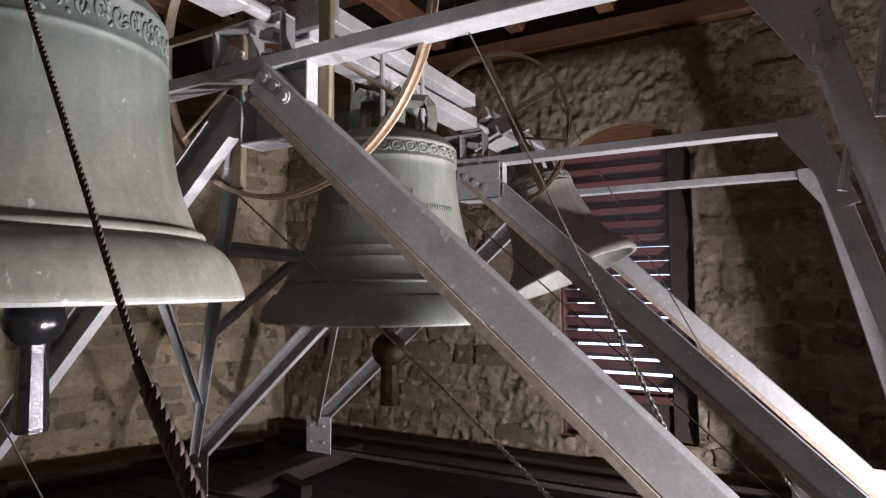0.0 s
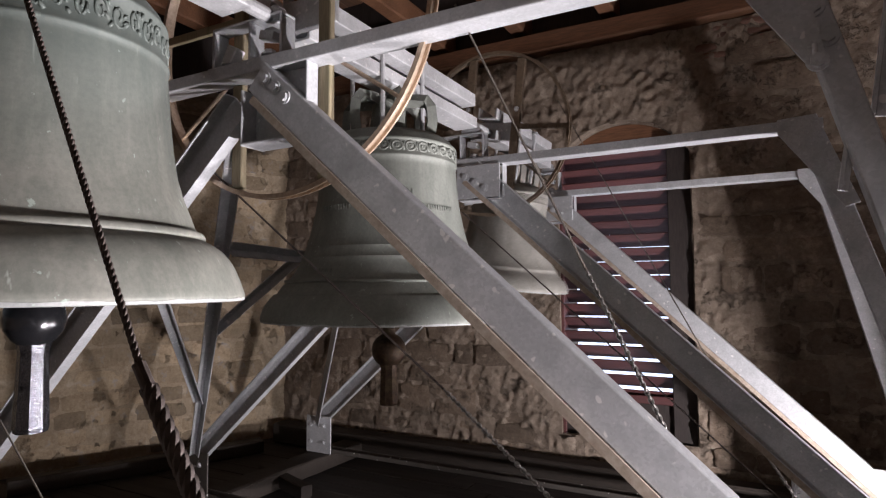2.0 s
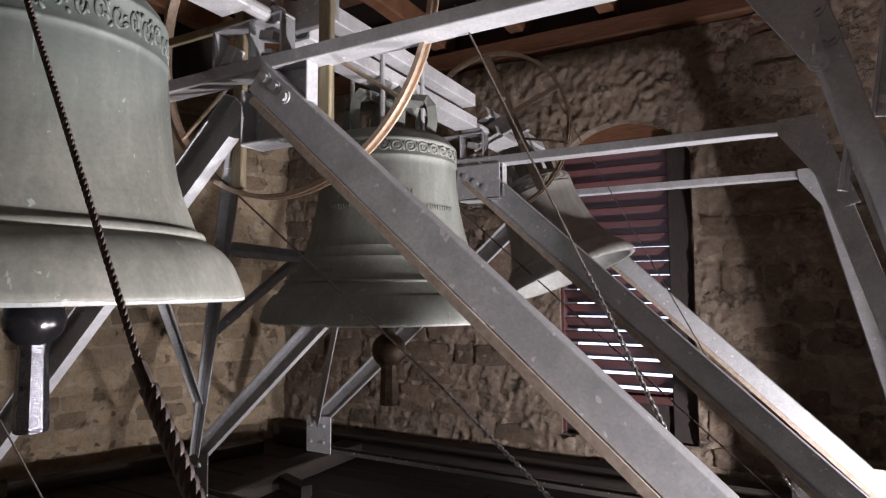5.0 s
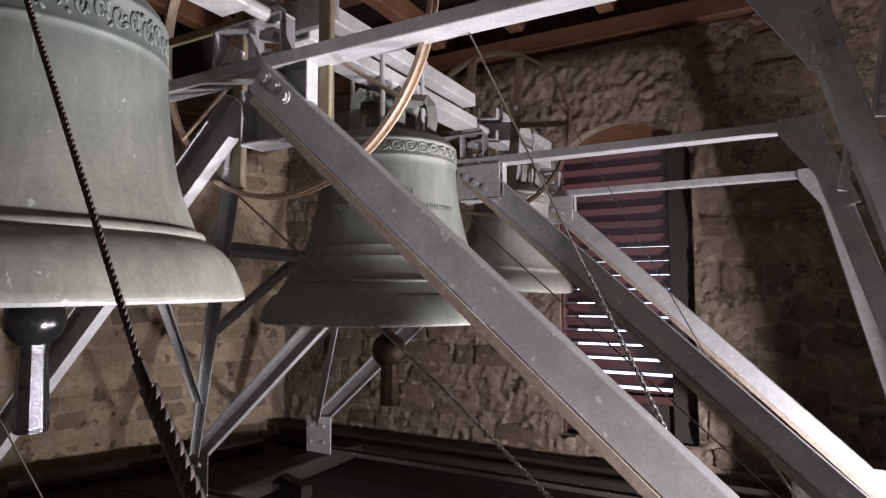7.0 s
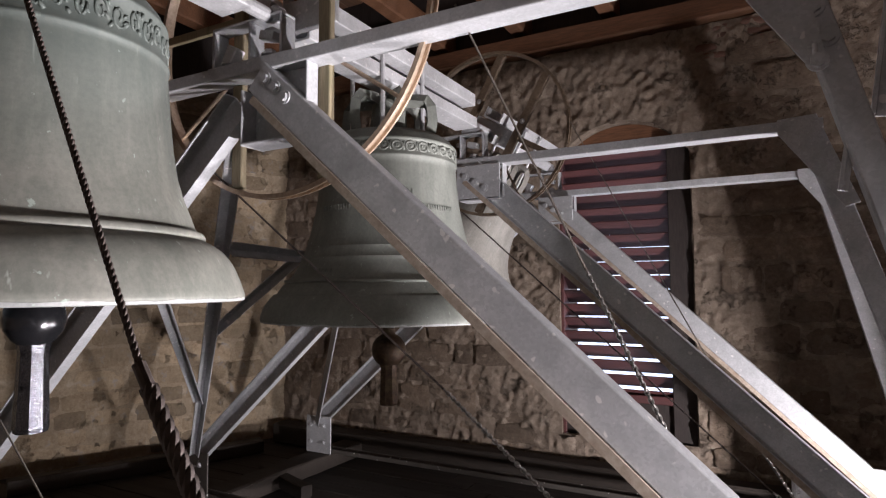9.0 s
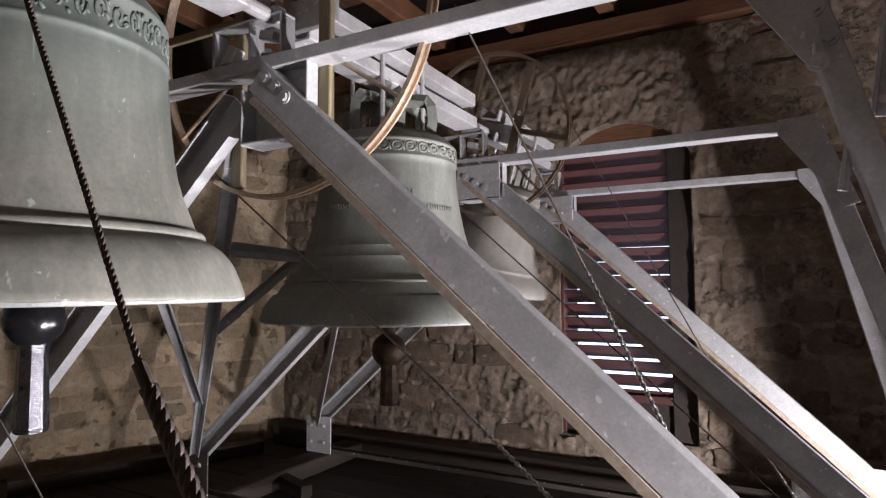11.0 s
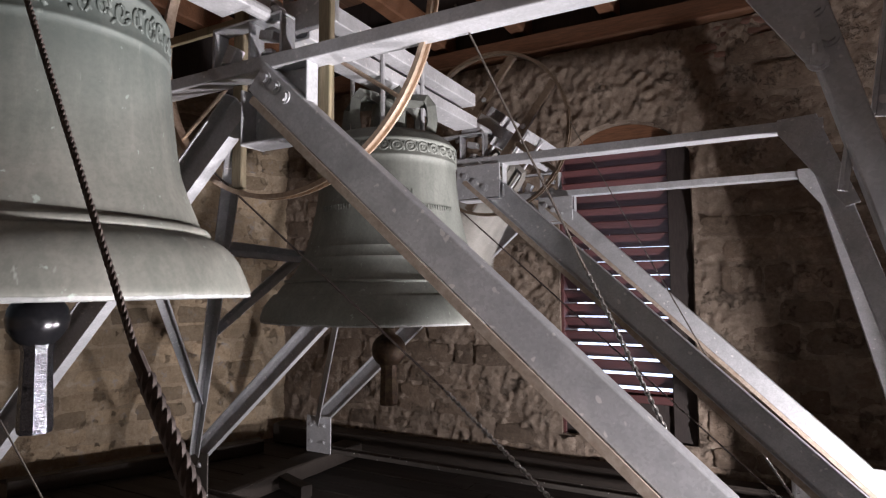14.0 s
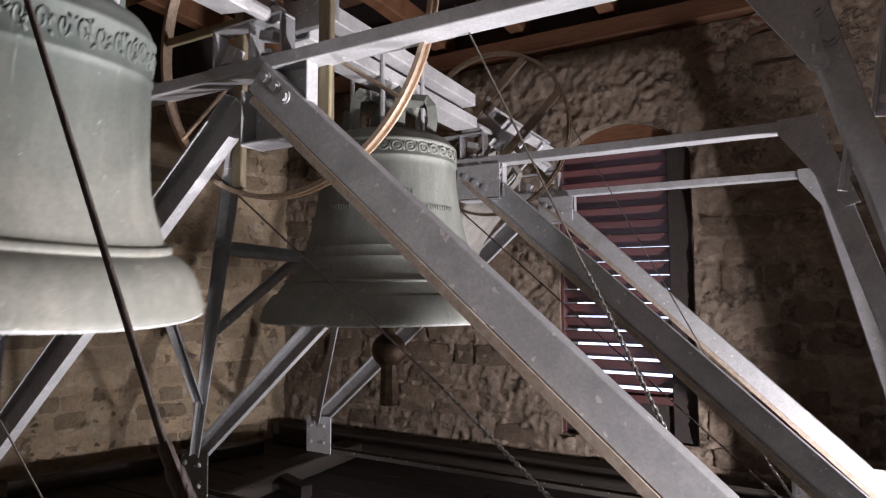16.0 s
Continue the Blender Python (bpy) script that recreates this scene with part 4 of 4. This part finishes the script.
def work_light(place, aim, edge):
    """Floodlight: a tray-like housing on a bent tube stand, with added flaps that cut the beam."""
    e = empty("work_light", (place.x, place.y, 0.0))
    at_lamp = Matrix.Translation((0, 0, place.z))
    turn = at_lamp @ look((0, 0, 0), aim)
    bm = bmesh.new()
    for c, sz in (((0, 0, 0.07), (0.26, 0.22, 0.03)), ((0, 0.105, 0.03), (0.26, 0.012, 0.06)), ((0, -0.105, 0.03), (0.26, 0.012, 0.06)), ((0.125, 0, 0.03), (0.012, 0.20, 0.06)), ((-0.125, 0, 0.03), (0.012, 0.20, 0.06))):
        add_box(bm, c, sz, 0.003)
    bmesh.ops.transform(bm, matrix=turn, verts=bm.verts)
    part("housing", bm, IRON, e)
    # unseen flaps added to block the beam: on the wall side, and on top
    far = [(p - place).normalized() * 0.55 for p in edge]
    side_way = (turn.to_3x3() @ Vector((1, 0, 0))).normalized()
    upright = (turn.to_3x3() @ Vector((0, 1, 0))).normalized()
    ahead = Vector((aim.x, aim.y, 0)).normalized()
    rise = (ahead * 0.62 + Vector((0, 0, 0.785))) * 0.40
    flaps = (([side_way * 0.135 + upright * 0.11, far[0], far[1], side_way * 0.135 - upright * 0.11], side_way),
             ([upright * 0.115 + side_way * 0.14, rise + side_way * 0.30, rise - side_way * 0.30, upright * 0.115 - side_way * 0.14], upright))
    for quad, way in flaps[:1] if aim.z > 0.4 else flaps:
        bm = bmesh.new()
        v0 = [bm.verts.new(p + Vector((0, 0, place.z))) for p in quad]
        v1 = [bm.verts.new(p + Vector((0, 0, place.z)) + way * 0.004) for p in quad]
        bm.faces.new(v0), bm.faces.new(v1[::-1])
        for i in range(4):
            j = (i + 1) % 4
            bm.faces.new((v0[i], v1[i], v1[j], v0[j]))
        bmesh.ops.recalc_face_normals(bm, faces=bm.faces)
        part("beam_blocker", bm, IRON, e)
    for k in (-1, 1):
        bm = bmesh.new()
        tube(bm, [(-0.16, 0.22 * k, 0.012), (0.14, 0.22 * k, 0.012), (0.05, 0.15 * k, place.z)], 0.011, 8)
        part("foot", bm, IRON, e)
    return tagged(e, "black work floodlight on a tube stand with added beam-blocking flaps", "work light", "work lights")


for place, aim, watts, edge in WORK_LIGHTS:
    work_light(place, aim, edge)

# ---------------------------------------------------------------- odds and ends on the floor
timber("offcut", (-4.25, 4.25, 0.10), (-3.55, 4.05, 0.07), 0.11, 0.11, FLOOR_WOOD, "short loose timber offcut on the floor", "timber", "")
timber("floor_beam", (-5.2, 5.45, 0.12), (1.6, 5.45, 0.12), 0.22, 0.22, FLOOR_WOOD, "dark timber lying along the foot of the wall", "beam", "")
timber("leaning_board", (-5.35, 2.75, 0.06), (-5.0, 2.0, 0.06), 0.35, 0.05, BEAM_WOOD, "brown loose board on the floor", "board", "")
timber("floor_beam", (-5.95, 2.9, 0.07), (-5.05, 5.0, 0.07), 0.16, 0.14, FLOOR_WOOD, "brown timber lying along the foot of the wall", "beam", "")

# ---------------------------------------------------------------- masonry faces
def stone_mesh(name, seed, material, nx=5, nz=4):
    """One rough-faced block of unit width and height, its back at y=0 and its face towards -y."""
    r = random.Random(seed)
    bm = bmesh.new()
    grid = []
    for j in range(nz + 1):
        row = []
        for i in range(nx + 1):
            u, v = i / nx - 0.5, j / nz - 0.5
            edge = i in (0, nx) or j in (0, nz)
            ju, jv = r.uniform(-0.035, 0.035), r.uniform(-0.05, 0.05)
            d = 0.0 if edge else -1.0 + r.uniform(-0.35, 0.35)
            if i in (0, nx) and j in (0, nz):
                u, v = u * 0.90, v * 0.88
            row.append(bm.verts.new((u + ju, d, v + jv)))
        grid.append(row)
    # a steep shoulder between edge and face
    for j in range(nz):
        for i in range(nx):
            bm.faces.new((grid[j][i], grid[j][i + 1], grid[j + 1][i + 1], grid[j + 1][i]))
    for j in (1, nz - 1):
        for i in range(1, nx):
            grid[j][i].co.z += -0.17 * (1 if j == 1 else -1) * 0.8
    for j in range(1, nz):
        for i in (1, nx - 1):
            grid[j][i].co.x += -0.15 * (1 if i == 1 else -1) * 0.8
    bmesh.ops.recalc_face_normals(bm, faces=bm.faces)
    if sum(f.normal.y for f in bm.faces) > 0:
        bmesh.ops.reverse_faces(bm, faces=bm.faces)
    me = bpy.data.meshes.new(name)
    for f in bm.faces:
        f.smooth = True
    bm.to_mesh(me)
    bm.free()
    me.materials.append(material)
    return me


def rough_face(name, u0, u1, v0, v1, to_world, step, amp, material, parent, keep, label=""):
    """Uneven mortar skin over a wall, as a grid with relief."""
    bm = bmesh.new()
    nu, nv = int((u1 - u0) / step), int((v1 - v0) / step)
    verts = {}
    for j in range(nv + 1):
        for i in range(nu + 1):
            u, v = u0 + (u1 - u0) * i / nu, v0 + (v1 - v0) * j / nv
            p = Vector((u * 2.3, v * 2.3, 1.7))
            d = noise.fractal(p, 0.9, 2.1, 5) * 0.5 + noise.fractal(p * 6.0, 0.6, 2.0, 4) * 0.26 - (noise.turbulence(p * 3.1, 4, True) - 0.5) * 0.75
            verts[i, j] = bm.verts.new(to_world(u, v, -amp * (0.75 + d)))
    for j in range(nv):
        for i in range(nu):
            uc, vc = u0 + (u1 - u0) * (i + 0.5) / nu, v0 + (v1 - v0) * (j + 0.5) / nv
            if keep(uc, vc):
                bm.faces.new((verts[i, j], verts[i + 1, j], verts[i + 1, j + 1], verts[i, j + 1]))
    bmesh.ops.delete(bm, geom=[v for v in bm.verts if not v.link_faces], context="VERTS")
    return part(name, bm, material, parent, label, smooth=True)


def lay(meshes, parent, u0, u1, v0, v1, frame_at, keep, hs, ws, proud, seed, name="stone"):
    """Courses of blocks of uneven height and length."""
    r = random.Random(seed)
    v = v0
    while v < v1:
        h = r.uniform(*hs)
        u = u0 - r.uniform(0, 0.3)
        while u < u1:
            w = r.uniform(*ws)
            uc, vc = u + w / 2, v + h / 2
            if keep(uc, vc, w / 2, h / 2) and r.random() > 0.06:
                ob = new(name, r.choice(meshes))
                ob.parent = parent
                ob.matrix_basis = frame_at(uc, vc) @ Matrix.Rotation(radians(r.uniform(-3, 3)), 4, "Y") @ Matrix.Diagonal((w * 0.97, r.uniform(*proud), h * 0.95, 1))
            u += w
        v += h


def in_opening(u, v, mu=0.0, mv=0.0):
    return WIN["x0"] - mu < u < WIN["x1"] + mu and WIN["sill"] - mv < v < arch_z(min(max(u, WIN["x0"]), WIN["x1"])) + mv


rough_face("mortar_face", CORNER.x - 0.05, RIGHT_X, -0.05, TOP_Z - 0.01, back, 0.019, 0.045, MORTAR_BACK, wall_back, lambda u, v: not in_opening(u, v, 0.012, -0.014 - 0.05 * noise.noise(Vector((u * 9.0, v * 9.0, 0.3)))))
rough_face("mortar_face", -0.05, 4.6, -0.05, TOP_Z - 0.01, cant, 0.03, 0.014, MORTAR_LEFT, wall_left, lambda u, v: True)
back_meshes = [stone_mesh("stone", 100 + i, STONE_BACK) for i in range(8)]
left_meshes = [stone_mesh("stone", 200 + i, STONE_LEFT) for i in range(8)]
lay(back_meshes, wall_back, CORNER.x + 0.05, 1.5, 0.02, 3.95, lambda u, v: Matrix.Translation((u, WALL_Y - 0.012, v)),
    lambda u, v, a, b: not in_opening(u, v, a * 0.96, b + 0.10) and not (-2.9 < u < -0.2 and v > 3.2) and u > CORNER.x + a,
    (0.16, 0.33), (0.22, 0.66), (0.012, 0.052), 11)
cant_turn = Matrix.Rotation(math.atan2(-CANT.y, -CANT.x), 4, "Z")
lay(left_meshes, wall_left, 0.08, 4.3, 0.02, 4.0, lambda u, v: Matrix.Translation(cant(u, v, 0.004)) @ cant_turn,
    lambda u, v, a, b: u > a * 0.9, (0.12, 0.30), (0.16, 0.58), (0.018, 0.038), 12)
brick_meshes = [stone_mesh("brick", 300 + i, BRICK_MAT, 4, 3) for i in range(3)]
lay(brick_meshes, wall_back, -0.30, 0.25, 3.78, 4.02, lambda u, v: Matrix.Translation((u, WALL_Y - 0.018, v)),
    lambda u, v, a, b: u < 0.3, (0.075, 0.08), (0.22, 0.26), (0.02, 0.035), 13, "brick")

# ---------------------------------------------------------------- motion
PEAKS = (-1.80, -0.13, 1.48, 3.15, 4.82, 6.50, 8.18, 9.86, 11.56, 13.28, 15.03, 16.80)      # bell at its farthest to +x
SWINGS = ((-1, 23.5), (0, 23.5), (1.48, 25.0), (4.8, 25.0), (6.5, 25.5), (8.18, 30.0), (11.56, 39.5), (13.28, 45.5), (15.03, 51.0), (17, 52.0))


def swing_c(t):
    ph = np.interp(t, PEAKS, range(len(PEAKS)))
    amp = np.interp(t, [a for a, _ in SWINGS], [b for _, b in SWINGS])
    return 2.5 + amp * math.cos(2 * math.pi * ph)


def clap_swing_c(t):
    ph = np.interp(t, PEAKS, range(len(PEAKS)))
    amp = np.interp(t, (0, 8, 11.5, 13.3, 16), (9, 10, 16, 21, 22))
    return amp * math.cos(2 * math.pi * (ph - 0.02))


SWING_A = ((0.0, 0.0), (13.7, 0.0), (13.9, 0.3), (14.0, 1.2), (14.1, 3.1), (14.2, 5.0), (14.4, 9.0), (14.5, 10.7), (14.6, 11.6), (14.7, 11.9), (14.8, 11.6), (14.9, 10.1), (15.0, 7.3), (15.1, 2.4), (15.2, -2.9), (15.3, -9.0),
           (15.4, -13.8), (15.5, -17.7), (15.6, -20.4), (15.7, -21.2), (15.8, -19.6), (15.9, -15.2), (16.0, -8.9))
CLAP_A = ((0.0, 0.0), (13.9, 0.0), (14.2, -4.0), (14.5, -8.0), (14.8, -4.0), (15.0, 2.0), (15.3, 4.0), (15.6, 6.0), (15.8, 3.0), (16.0, -2.0))


def motions():
    step = [i * 0.1 for i in range(161)]
    walk(bell_c, [(t, pose(AXLE_X, 4.05, AXLE_Z, 0, -swing_c(t), 0)) for t in step])
    walk(clap_c, [(t, Matrix.Translation(clap_c.location) @ pose(0, 0, 0, 0, -clap_swing_c(t), 0)) for t in step])
    walk(bell_a, [(t, pose(AXLE_X, 0.833, AXLE_Z, 0, -a, 0)) for t, a in SWING_A])
    pa = Vector(clap_a.location)
    walk(clap_a, [(t, Matrix.Translation(pa) @ pose(0, 0, 0, 0, -a, 0)) for t, a in CLAP_A])
    # ropes run along their own line as the wheels turn
    walk(rope_a, [(t, Matrix.Translation(A1 - adir * 0.0050 * a)) for t, a in SWING_A])
    c1 = Vector(rope_c.location)
    cd = (Vector((-0.144, 3.60, 1.051)) - Vector((-1.16, 3.60, 2.99))).normalized()
    walk(rope_c, [(t, Matrix.Translation(c1 - cd * 0.20 * swing_c(t) / 50)) for t in step])
    d1 = Vector(rope_d.location)
    dd = (Vector((0.05, 3.60, 0.66)) - Vector((-2.03, 3.60, 2.49))).normalized()
    walk(rope_d, [(t, Matrix.Translation(d1 + dd * 0.20 * swing_c(t) / 50)) for t in step])


motions()
